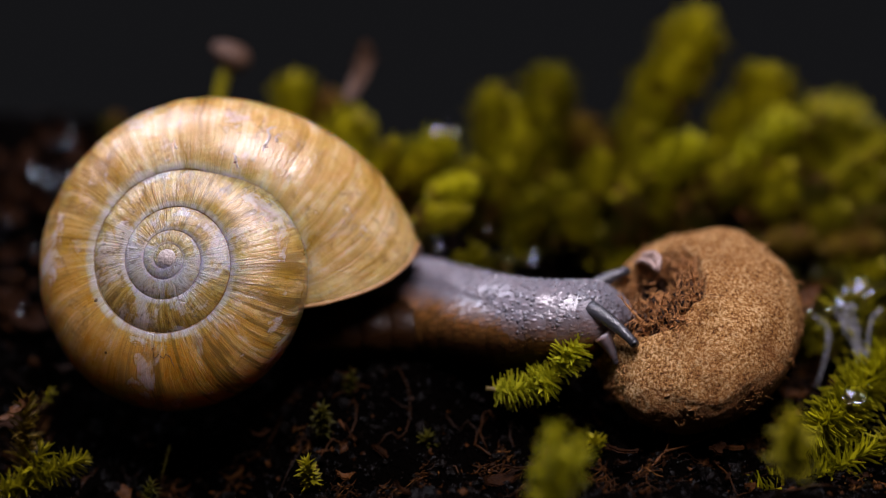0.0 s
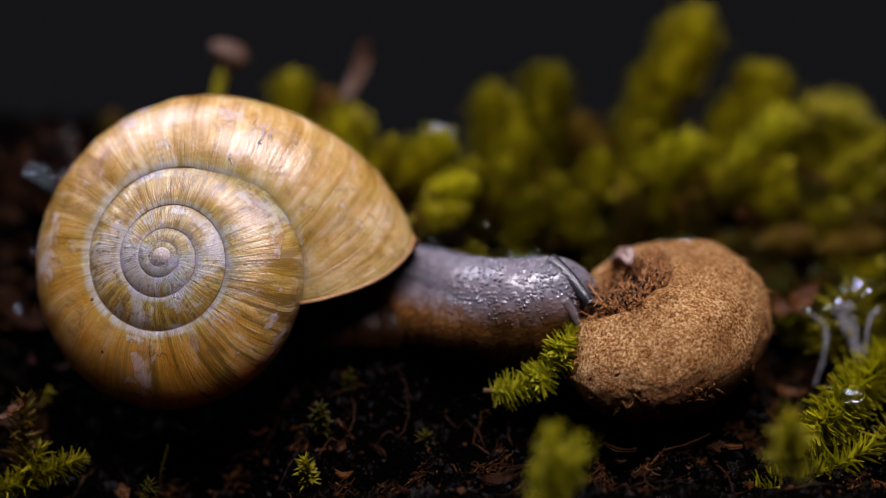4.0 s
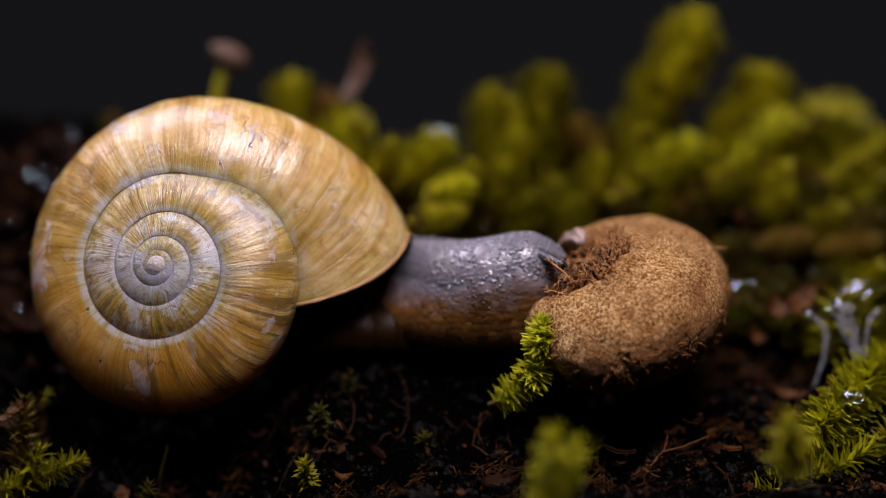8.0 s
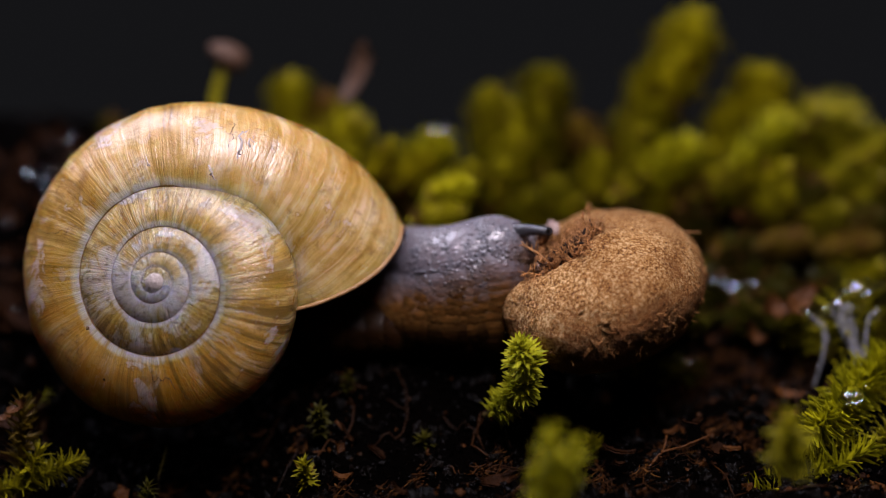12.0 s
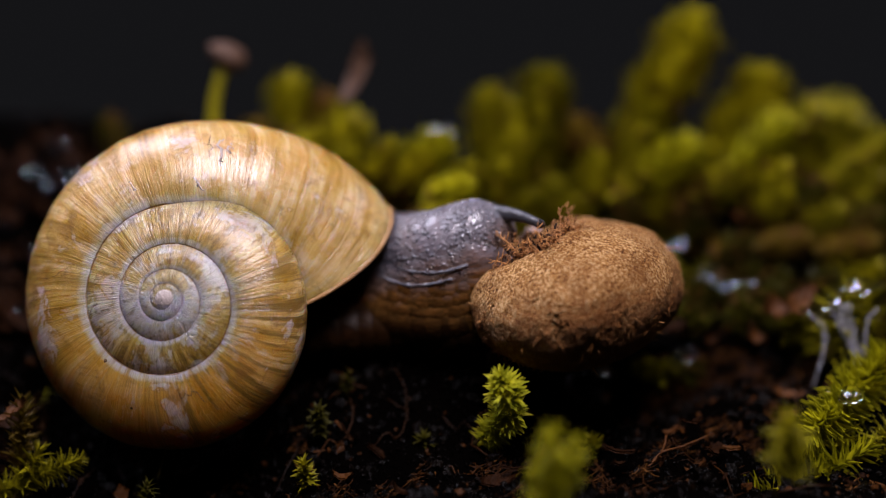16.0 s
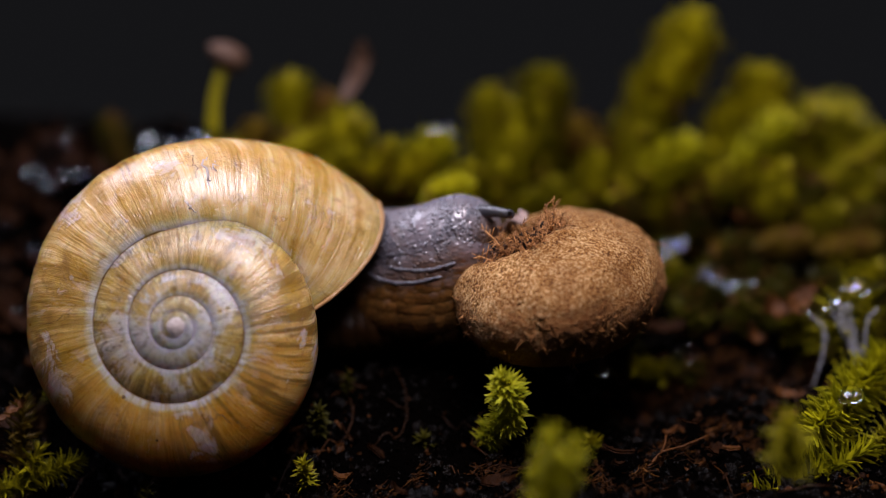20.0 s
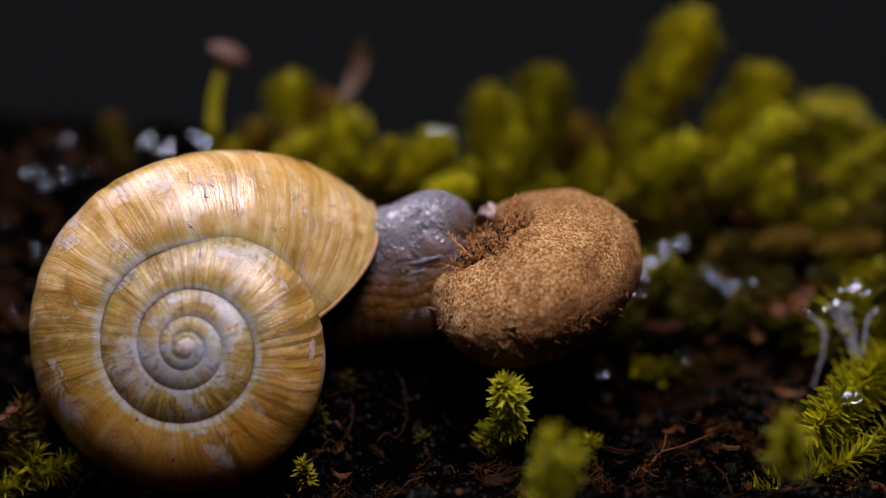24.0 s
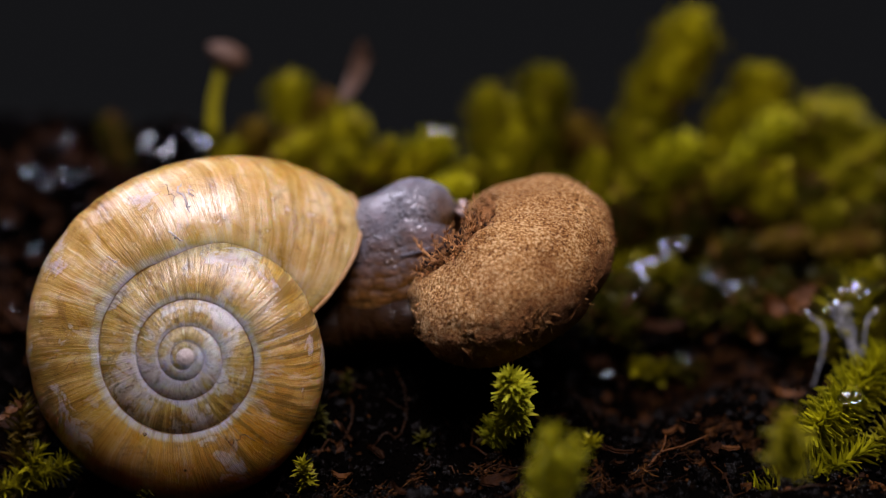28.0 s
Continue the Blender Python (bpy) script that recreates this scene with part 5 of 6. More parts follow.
bark((-15.38, 11.71, 8.11), (1.16, 0.52, 0.17), (59, 49, 31))
bark((-19.61, 9.89, 6.29), (0.51, 0.68, 0.24), (12, -58, 32))
bark((-15.70, 5.25, 1.29), (0.59, 0.79, 0.18), (66, -59, 60))
bark((-15.96, 4.98, 1.33), (1.51, 0.54, 0.11), (30, -10, 64))
bark((-16.96, 8.12, 4.24), (1.27, 0.62, 0.11), (13, -7, 52))
bark((-14.06, 5.80, 2.43), (1.58, 0.31, 0.43), (31, 54, 43))
bark((-18.63, 6.12, 2.78), (1.67, 0.80, 0.19), (63, -36, 34))
bark((-19.10, 8.93, 6.33), (1.26, 0.68, 0.40), (19, -51, 87))
bark((-17.00, 5.72, 1.75), (0.74, 0.31, 0.43), (50, 16, 58))
bark((-19.44, 10.95, 7.31), (1.63, 0.32, 0.17), (64, -50, 34))
bark((-18.88, 7.02, 3.84), (0.76, 0.45, 0.46), (21, -24, 14))
bark((-19.35, 8.98, 5.98), (1.59, 0.57, 0.28), (40, 12, 17))
bark((-18.17, 8.31, 4.67), (0.66, 0.54, 0.38), (11, -59, 27))
bark((-17.10, 8.50, 5.05), (1.45, 0.33, 0.30), (14, 28, 49))
bark((-13.62, 6.30, 2.79), (1.03, 0.35, 0.15), (57, 12, 67))
bark((-18.01, 7.86, 4.38), (0.97, 0.49, 0.44), (19, 22, 57))
bark((-19.99, 10.80, 7.57), (0.62, 0.56, 0.43), (57, 46, 52))
bark((-19.22, 9.57, 6.37), (1.18, 0.40, 0.28), (17, 34, 11))
bark((-18.71, 5.25, 1.95), (0.91, 0.71, 0.29), (28, 34, 15))
bark((-17.84, 5.97, 2.35), (0.97, 0.61, 0.20), (43, 15, 56))
bark((-13.37, 5.88, 2.29), (1.18, 0.75, 0.24), (25, -59, 58))
bark((-19.31, 5.86, 2.41), (1.55, 0.32, 0.34), (25, -8, 67))
bark((-15.59, 7.22, 4.20), (1.64, 0.36, 0.13), (21, -55, 8))
bark((-15.20, 9.98, 6.78), (1.15, 0.72, 0.48), (44, -45, 51))
bark((-14.93, 10.08, 7.19), (0.50, 0.68, 0.31), (73, -1, 48))
bark((-19.20, 10.37, 7.58), (1.64, 0.40, 0.14), (55, -50, 81))
bark((-16.94, 7.63, 4.05), (0.71, 0.37, 0.30), (74, -3, 73))
bark((-18.11, 12.13, 9.32), (1.18, 0.55, 0.48), (37, 11, 30))
bark((-15.51, 9.36, 5.74), (1.50, 0.45, 0.14), (43, -6, 45))
bark((16.43, 0.79, -0.56), (0.48, 0.13, 0.10), (44, -26, 43))
bark((7.06, -3.66, -2.07), (0.50, 0.15, 0.10), (34, 9, 22))
bark((13.55, -1.93, -1.45), (0.36, 0.17, 0.04), (4, -3, 43))
bark((10.68, -3.87, -2.02), (0.32, 0.15, 0.11), (50, 24, 52))
bark((7.53, 1.73, -0.04), (0.21, 0.20, 0.06), (6, 25, 41))
bark((16.65, -4.39, -2.42), (0.24, 0.23, 0.04), (34, -28, 10))
bark((13.87, -1.08, -1.21), (0.25, 0.16, 0.07), (27, -35, 26))
bark((15.94, -5.14, -2.48), (0.46, 0.15, 0.05), (45, 27, 9))
bark((8.19, 4.98, 2.00), (0.39, 0.18, 0.11), (36, 24, 32))
bark((9.38, -2.17, -1.54), (0.39, 0.23, 0.08), (8, 36, 25))
bark((11.20, -4.13, -2.51), (0.38, 0.15, 0.05), (41, -29, 57))
bark((9.38, 1.61, -0.36), (0.52, 0.19, 0.06), (16, 40, 45))
droplet((-18.52, 11.10, 8.20), 0.08, 0.56, 40, -10)
droplet((-18.46, 11.12, 8.16), 0.14, 0.48, 43, 10)
droplet((-18.09, 11.03, 8.13), 0.09, 0.58, 38, 8)
droplet((-18.72, 11.41, 7.96), 0.12, 0.53, 31, 14)
droplet((-17.78, 11.18, 7.50), 0.15, 0.48, 36, 10)
droplet((-17.20, 11.25, 7.52), 0.10, 0.44, 43, 0)
droplet((-17.06, 11.15, 7.85), 0.12, 0.50, 39, -7)
droplet((-16.79, 11.30, 8.28), 0.14, 0.45, 41, -8)
droplet((-17.01, 12.34, 9.16), 0.12, 0.43, 27, -1)
droplet((-16.79, 12.15, 9.65), 0.14, 0.49, 39, -14)
droplet((-17.07, 12.33, 9.43), 0.15, 0.54, 25, 5)
droplet((-16.73, 12.23, 9.49), 0.10, 0.54, 28, -11)
droplet((-12.77, 11.15, 9.04), 0.13, 0.41, 42, 10)
droplet((-12.19, 11.03, 8.81), 0.15, 0.49, 29, -11)
droplet((-12.26, 11.56, 8.81), 0.13, 0.40, 43, -1)
droplet((-11.97, 11.15, 9.17), 0.09, 0.60, 36, 7)
droplet((-13.32, 11.31, 9.42), 0.13, 0.47, 30, -10)
droplet((-13.45, 11.08, 9.12), 0.08, 0.50, 44, 11)
droplet((-13.26, 11.25, 9.20), 0.10, 0.46, 42, 2)
droplet((-12.70, 10.98, 8.97), 0.13, 0.40, 47, -8)
droplet((-10.67, 11.24, 9.23), 0.12, 0.51, 30, 14)
droplet((-11.15, 11.26, 9.63), 0.12, 0.45, 40, -1)
droplet((-10.10, 11.28, 9.56), 0.13, 0.41, 36, 12)
droplet((-10.17, 11.20, 9.92), 0.13, 0.45, 34, -8)
droplet((-19.33, 11.29, 7.00), 0.13, 0.49, 32, 8)
droplet((-19.58, 11.22, 7.20), 0.10, 0.45, 31, -7)
droplet((-19.21, 11.22, 7.45), 0.13, 0.58, 42, 14)
droplet((-19.62, 11.29, 7.23), 0.15, 0.42, 37, -7)
droplet((-17.50, 8.94, 4.31), 0.10, 0.51, 39, -13)
droplet((-17.54, 8.68, 4.98), 0.10, 0.53, 44, -11)
droplet((-17.75, 8.70, 4.71), 0.13, 0.46, 28, 12)
droplet((-17.69, 8.84, 4.55), 0.13, 0.44, 32, -9)
droplet((-19.35, 9.59, 6.44), 0.13, 0.49, 39, -3)
droplet((-18.89, 9.49, 6.04), 0.13, 0.42, 44, 0)
droplet((-19.09, 9.36, 6.13), 0.13, 0.48, 27, -12)
droplet((-19.65, 9.31, 5.98), 0.10, 0.46, 37, -10)
droplet((-18.82, 7.00, 2.27), 0.21, 0.54, 39, -4)
droplet((-18.46, 6.80, 2.63), 0.24, 0.59, 44, -6)
droplet((-18.36, 6.57, 2.71), 0.25, 0.49, 47, -14)
droplet((-18.24, 6.57, 2.28), 0.23, 0.50, 41, 14)
droplet((-16.19, 11.32, 7.74), 0.15, 0.42, 36, -12)
droplet((-16.33, 11.30, 8.23), 0.12, 0.60, 27, 2)
droplet((-16.05, 11.13, 8.06), 0.14, 0.53, 36, -3)
droplet((-16.07, 11.02, 8.02), 0.09, 0.44, 40, 0)
droplet((-18.98, 8.54, 3.98), 0.10, 0.50, 29, 6)
droplet((-18.68, 8.64, 4.03), 0.08, 0.40, 39, -2)
droplet((-19.23, 8.72, 4.08), 0.13, 0.59, 35, 1)
droplet((-19.07, 8.23, 3.63), 0.08, 0.58, 45, -7)
droplet((-0.78, 11.24, 9.66), 0.13, 0.45, 36, -7)
droplet((0.17, 11.06, 9.93), 0.15, 0.45, 39, 13)
droplet((-0.79, 11.32, 9.74), 0.09, 0.51, 47, -2)
droplet((-0.49, 11.33, 9.86), 0.10, 0.53, 35, -13)
droplet((0.16, 11.55, 9.84), 0.13, 0.43, 30, 0)
droplet((0.36, 11.30, 9.53), 0.14, 0.57, 28, -4)
droplet((0.32, 11.46, 9.69), 0.15, 0.54, 42, -2)
droplet((0.29, 11.01, 10.12), 0.12, 0.44, 46, 14)
droplet((-0.87, 7.09, 4.99), 0.12, 0.53, 38, 10)
droplet((-0.29, 7.26, 5.54), 0.17, 0.49, 28, -4)
droplet((-0.05, 7.37, 4.73), 0.12, 0.42, 35, -12)
droplet((-0.29, 7.33, 5.10), 0.22, 0.49, 40, -4)
droplet((9.71, 7.30, 4.99), 0.13, 0.52, 47, -7)
droplet((10.41, 7.49, 5.32), 0.20, 0.50, 40, -3)
droplet((10.35, 7.42, 5.30), 0.15, 0.46, 36, 7)
droplet((10.24, 7.34, 5.39), 0.17, 0.47, 43, 10)
droplet((9.68, 6.73, 4.81), 0.19, 0.48, 34, 3)
droplet((9.70, 7.41, 5.23), 0.18, 0.48, 44, -8)
droplet((10.21, 7.61, 4.95), 0.08, 0.44, 41, 12)
droplet((9.87, 7.35, 5.21), 0.24, 0.47, 26, 8)
droplet((12.37, 6.30, 3.39), 0.17, 0.58, 34, 0)
droplet((12.83, 6.27, 3.68), 0.22, 0.58, 40, -11)
droplet((12.33, 6.37, 3.71), 0.11, 0.60, 33, -3)
droplet((13.41, 6.04, 3.78), 0.13, 0.51, 33, -5)
droplet((12.01, 6.09, 3.53), 0.16, 0.45, 28, -5)
droplet((11.61, 6.28, 3.87), 0.16, 0.57, 32, -5)
droplet((11.38, 6.16, 4.35), 0.12, 0.45, 45, 11)
droplet((11.55, 6.15, 4.02), 0.15, 0.55, 32, -12)
droplet((8.07, 5.72, 2.91), 0.11, 0.50, 47, -12)
droplet((8.42, 5.63, 3.42), 0.23, 0.43, 32, 5)
droplet((8.69, 5.55, 3.30), 0.08, 0.55, 28, -9)
droplet((8.66, 5.34, 3.43), 0.09, 0.48, 47, -6)
droplet((8.77, 6.37, 4.62), 0.22, 0.53, 45, -14)
droplet((8.53, 6.04, 4.33), 0.24, 0.56, 38, -11)
droplet((8.61, 5.92, 4.42), 0.15, 0.55, 36, 6)
droplet((9.10, 6.25, 4.65), 0.24, 0.51, 41, 8)
droplet((10.57, 4.62, 1.06), 0.08, 0.57, 44, 1)
droplet((10.33, 4.53, 0.77), 0.17, 0.59, 40, 11)
droplet((10.42, 4.80, 0.38), 0.14, 0.42, 37, 4)
droplet((10.51, 4.70, 0.61), 0.15, 0.55, 40, 14)
droplet((7.26, 4.36, 0.10), 0.07, 0.46, 41, -8)
droplet((7.45, 4.34, 0.01), 0.17, 0.48, 28, 3)
droplet((6.73, 4.34, 0.03), 0.16, 0.50, 47, -3)
droplet((7.23, 4.29, 0.22), 0.14, 0.49, 41, -5)
droplet((3.41, 6.91, 4.64), 0.12, 0.41, 31, -3)
droplet((3.37, 6.89, 4.54), 0.20, 0.52, 42, -7)
droplet((3.71, 6.91, 4.14), 0.13, 0.56, 43, -12)
droplet((3.99, 6.59, 4.85), 0.23, 0.42, 34, 4)
droplet((16.77, 2.16, 3.91), 0.10, 0.42, 33, -10)
droplet((17.04, 2.17, 4.05), 0.15, 0.58, 25, 3)
droplet((16.67, 2.15, 4.08), 0.16, 0.46, 40, -7)
droplet((16.68, 2.40, 3.75), 0.07, 0.57, 47, 8)
droplet((16.51, 2.47, 3.31), 0.15, 0.53, 29, 13)
droplet((16.07, 2.07, 3.30), 0.10, 0.54, 36, 12)
droplet((16.49, 2.06, 3.23), 0.13, 0.41, 31, 3)
droplet((15.95, 1.84, 3.26), 0.09, 0.52, 30, -13)
droplet((17.37, 2.35, 4.07), 0.15, 0.42, 35, -12)
droplet((17.40, 2.83, 4.00), 0.10, 0.58, 35, -12)
droplet((17.65, 1.83, 4.01), 0.15, 0.55, 27, 0)
droplet((17.18, 2.78, 4.25), 0.08, 0.44, 38, 5)
droplet((-8.67, 0.47, -0.51), 0.16, 0.52, 45, 0)
droplet((-7.68, 0.96, -0.32), 0.17, 0.50, 27, -10)
droplet((-8.38, 1.16, -0.46), 0.09, 0.50, 33, 4)
droplet((-7.54, 1.00, -0.12), 0.11, 0.57, 25, -10)
droplet((17.23, 2.50, 4.36), 0.13, 0.57, 39, -10)
droplet((17.77, 2.50, 4.41), 0.11, 0.41, 42, -2)
droplet((16.39, 2.30, 3.56), 0.23, 0.60, 38, -1)
droplet((17.51, 2.30, 3.73), 0.13, 0.50, 34, -8)
droplet((15.17, 2.00, 3.18), 0.17, 0.56, 35, 13)
droplet((16.85, 2.20, 3.22), 0.14, 0.59, 27, 6)
droplet((16.52, -2.30, 0.46), 0.42, 0.20, 51, 8)
droplet((16.15, -2.30, 0.25), 0.20, 0.25, 50, 20)
droplet((17.19, -1.00, 0.62), 0.08, 0.49, 28, -5)
droplet((16.38, -1.00, 0.85), 0.08, 0.58, 34, -12)
droplet((15.71, -1.00, 0.38), 0.07, 0.45, 26, -12)
droplet((10.26, 6.17, 5.41), 0.35, 0.41, 40, 0)
droplet((9.65, 6.17, 5.36), 0.27, 0.41, 45, 12)
droplet((11.67, 5.61, 3.97), 0.18, 0.49, 44, -3)
droplet((12.53, 5.61, 3.76), 0.24, 0.52, 29, 14)
droplet((11.08, 5.61, 4.01), 0.13, 0.42, 40, 14)
droplet((10.22, 4.35, 0.84), 0.17, 0.46, 25, -2)
droplet((7.00, 4.00, 0.12), 0.17, 0.56, 33, 11)
droplet((10.50, 6.17, 5.65), 0.19, 0.46, 27, 3)
droplet((-0.22, 6.17, 5.28), 0.25, 0.40, 35, -9)
droplet((0.40, 9.53, 9.86), 0.28, 0.57, 40, 8)
droplet((-0.34, 9.53, 10.04), 0.18, 0.50, 36, -1)
droplet((-18.44, 10.65, 7.98), 0.23, 0.42, 45, -9)
droplet((-17.44, 10.65, 7.90), 0.23, 0.56, 25, 11)
droplet((-16.68, 10.65, 7.80), 0.20, 0.41, 25, -5)
droplet((-12.28, 10.65, 9.17), 0.28, 0.60, 43, 0)
droplet((-10.58, 10.65, 9.50), 0.25, 0.58, 44, 1)
droplet((-17.90, 8.41, 4.84), 0.18, 0.45, 35, -14)
droplet((-18.20, 6.17, 2.32), 0.25, 0.45, 33, -13)
droplet((-18.77, 6.73, 3.10), 0.21, 0.42, 29, -5)
droplet((1.99, 6.73, 6.06), 0.19, 0.44, 47, 1)
droplet((2.94, 5.61, 4.87), 0.18, 0.52, 30, -9)
droplet((3.79, 5.61, 4.87), 0.15, 0.59, 45, -11)
droplet((5.20, 4.70, 3.91), 0.12, 0.52, 39, -14)
droplet((8.22, 5.05, 4.71), 0.15, 0.58, 46, 0)
droplet((8.34, 4.70, 3.42), 0.18, 0.40, 25, 7)
droplet((8.69, 4.70, 4.15), 0.13, 0.59, 28, -3)
droplet((-6.80, 0.00, -0.05), 0.08, 0.57, 28, 1)
droplet((4.67, -2.00, -0.11), 0.05, 0.54, 31, -8)
droplet((-12.98, 10.65, 9.63), 0.20, 0.53, 37, 4)
droplet((-19.28, 8.97, 6.15), 0.17, 0.47, 42, 6)
LITTER_PIECES = []


def litter_clump(place, wide, high, n):
    """A heap of short fibres, flakes and crumbs on the soil."""
    pieces = LITTER_PIECES
    for k in range(n):
        x, y = place[0] + RNG.normal(0, 0.32) * wide, place[1] + RNG.normal(0, 0.30)
        z = soil_z(x, y) + abs(RNG.normal(0, 0.4)) * high * math.exp(-((x - place[0]) / (0.5 * wide)) ** 2)
        if k % 5 < 2:
            v, f = lump(RNG.uniform(0.04, 0.15), RNG.uniform(0.3, 0.9))
            pieces.append((turned(v) + np.array((x, y, z)), f))
            continue
        a, e, l, c = RNG.normal(0, 0.9), RNG.normal(0.1, 0.5), RNG.uniform(0.15, 0.75), RNG.normal(0, 0.8)
        pts = [(x + l * (q - 0.5) * math.cos(a + c * q), y + l * (q - 0.5) * math.sin(a + c * q), z + 0.04 + l * (q - 0.4) * math.sin(e + 0.6 * c * q)) for q in (0, 0.3, 0.65, 1)]
        r = RNG.uniform(0.014, 0.05)
        pieces.append(tube(pts, [r * 0.7, r, r * 0.8, r * 0.2], 5))


litter_clump((9.01, 4.40), 1.19, 0.19, 70)
litter_clump((10.33, 4.35), 1.42, 0.24, 90)
litter_clump((11.54, 4.40), 1.19, 0.24, 80)
litter_clump((12.76, 4.55), 1.07, 0.21, 70)
litter_clump((13.70, 4.30), 0.85, 0.33, 50)
litter_clump((7.37, 5.30), 1.32, 0.29, 80)
litter_clump((11.01, 6.55), 0.53, 0.73, 60)
litter_clump((15.78, 4.50), 1.07, 0.62, 110)
litter_clump((15.01, 3.30), 0.94, 0.33, 70)
litter_clump((13.87, 0.10), 0.82, 0.27, 80)
litter_clump((12.48, -0.90), 1.24, 0.23, 110)
litter_clump((11.37, -0.50), 0.90, 0.18, 60)
litter_clump((9.44, -1.50), 1.34, 0.16, 90)
litter_clump((8.79, -2.45), 0.58, 0.27, 50)
litter_clump((8.14, -3.50), 0.57, 0.26, 50)
litter_clump((10.48, -2.55), 0.53, 0.18, 40)
litter_clump((6.39, -2.85), 0.88, 0.18, 60)
litter_clump((6.66, -3.80), 0.79, 0.20, 60)
litter_clump((2.09, -3.20), 1.10, 0.18, 110)
litter_clump((2.34, -2.15), 0.58, 0.27, 50)
litter_clump((-0.83, -3.50), 0.88, 0.18, 60)
litter_clump((-1.94, -4.10), 0.78, 0.20, 60)
litter_clump((-3.96, -3.80), 0.87, 0.13, 60)
litter_clump((-5.69, -0.75), 0.90, 0.14, 40)
litter_clump((-17.09, 2.85), 1.29, 0.33, 90)
litter_clump((-17.78, 1.95), 0.93, 0.28, 60)
litter_clump((16.32, -4.25), 1.09, 0.22, 70)
litter_clump((6.04, -0.85), 0.90, 0.18, 50)
litter_clump((-11.02, -0.65), 0.90, 0.18, 50)
litter_clump((-8.28, -0.25), 0.91, 0.14, 40)
litter_clump((-12.67, 1.70), 0.69, 0.18, 30)
LITTER_V, LITTER_F = joined(LITTER_PIECES)
tagged(new("litter", mesh_mm("litter", LITTER_V, LITTER_F, LITTER, False)), "tangled rust-brown scraps of rotting litter on the soil", "litter", kind="stuff")
low_tuft((8.55, 4.70, -0.37), (8.83, 4.70, 0.24), 1.19, MOSS_DARK)
low_tuft((9.38, 4.55, -0.60), (9.41, 4.55, 0.21), 1.31, MOSS_DARK)
low_tuft((10.23, 4.55, -0.50), (10.51, 4.55, 0.22), 1.19, MOSS_LOW)
low_tuft((10.84, 4.65, -0.26), (10.97, 4.65, 0.31), 1.07, MOSS_LOW)
low_tuft((7.69, 8.50, 2.69), (7.81, 8.50, 3.92), 1.42, MOSS_BANK)
low_tuft((8.36, 9.15, 3.10), (8.19, 9.15, 4.09), 1.24, MOSS_DARK)
low_tuft((7.98, 7.25, 1.87), (8.27, 7.25, 2.85), 1.22, MOSS_DARK)
low_tuft((12.26, 9.15, 3.10), (11.96, 9.15, 3.94), 1.37, MOSS_DARK)
low_tuft((13.03, 9.30, 3.19), (12.88, 9.30, 3.93), 1.37, MOSS_OLD)
low_tuft((11.58, 8.65, 2.78), (11.54, 8.65, 3.38), 1.24, MOSS_LOW)
low_tuft((14.03, 8.20, 2.50), (14.20, 8.20, 3.14), 1.23, MOSS_LOW)
low_tuft((6.35, -1.45, -1.99), (6.17, -1.45, -1.63), 0.84, MOSS_DARK)
low_tuft((15.60, 5.00, 0.30), (15.82, 5.00, 1.25), 1.19, MOSS_LOW)
capsule((-10.13, 11.21, 9.33), (-9.60, 11.49, 12.85), 0.85)
chip((-3.64, 11.21, 12.49), (2.60, 0.90, 0.30), (70, -70, 0), "upright dry brown leaf tip in the moss bank", TAN)
slime(((16.61, 2.20, 3.34), (16.86, 2.20, 2.62), (17.16, 2.20, 1.79), (17.49, 2.20, 1.07), (17.66, 2.20, 0.59)), (0.47, 0.35, 0.23, 0.21, 0.26))
slime(((18.23, 2.00, 3.18), (17.88, 2.00, 2.90), (17.73, 2.00, 2.18), (17.66, 2.00, 1.22)), (0.09, 0.09, 0.07, 0.09))
slime(((15.48, 2.40, 2.83), (16.00, 2.40, 2.47), (16.16, 2.40, 1.87), (15.99, 2.40, 0.91), (15.55, 2.40, -0.53)), (0.07, 0.09, 0.12, 0.07, 0.02))


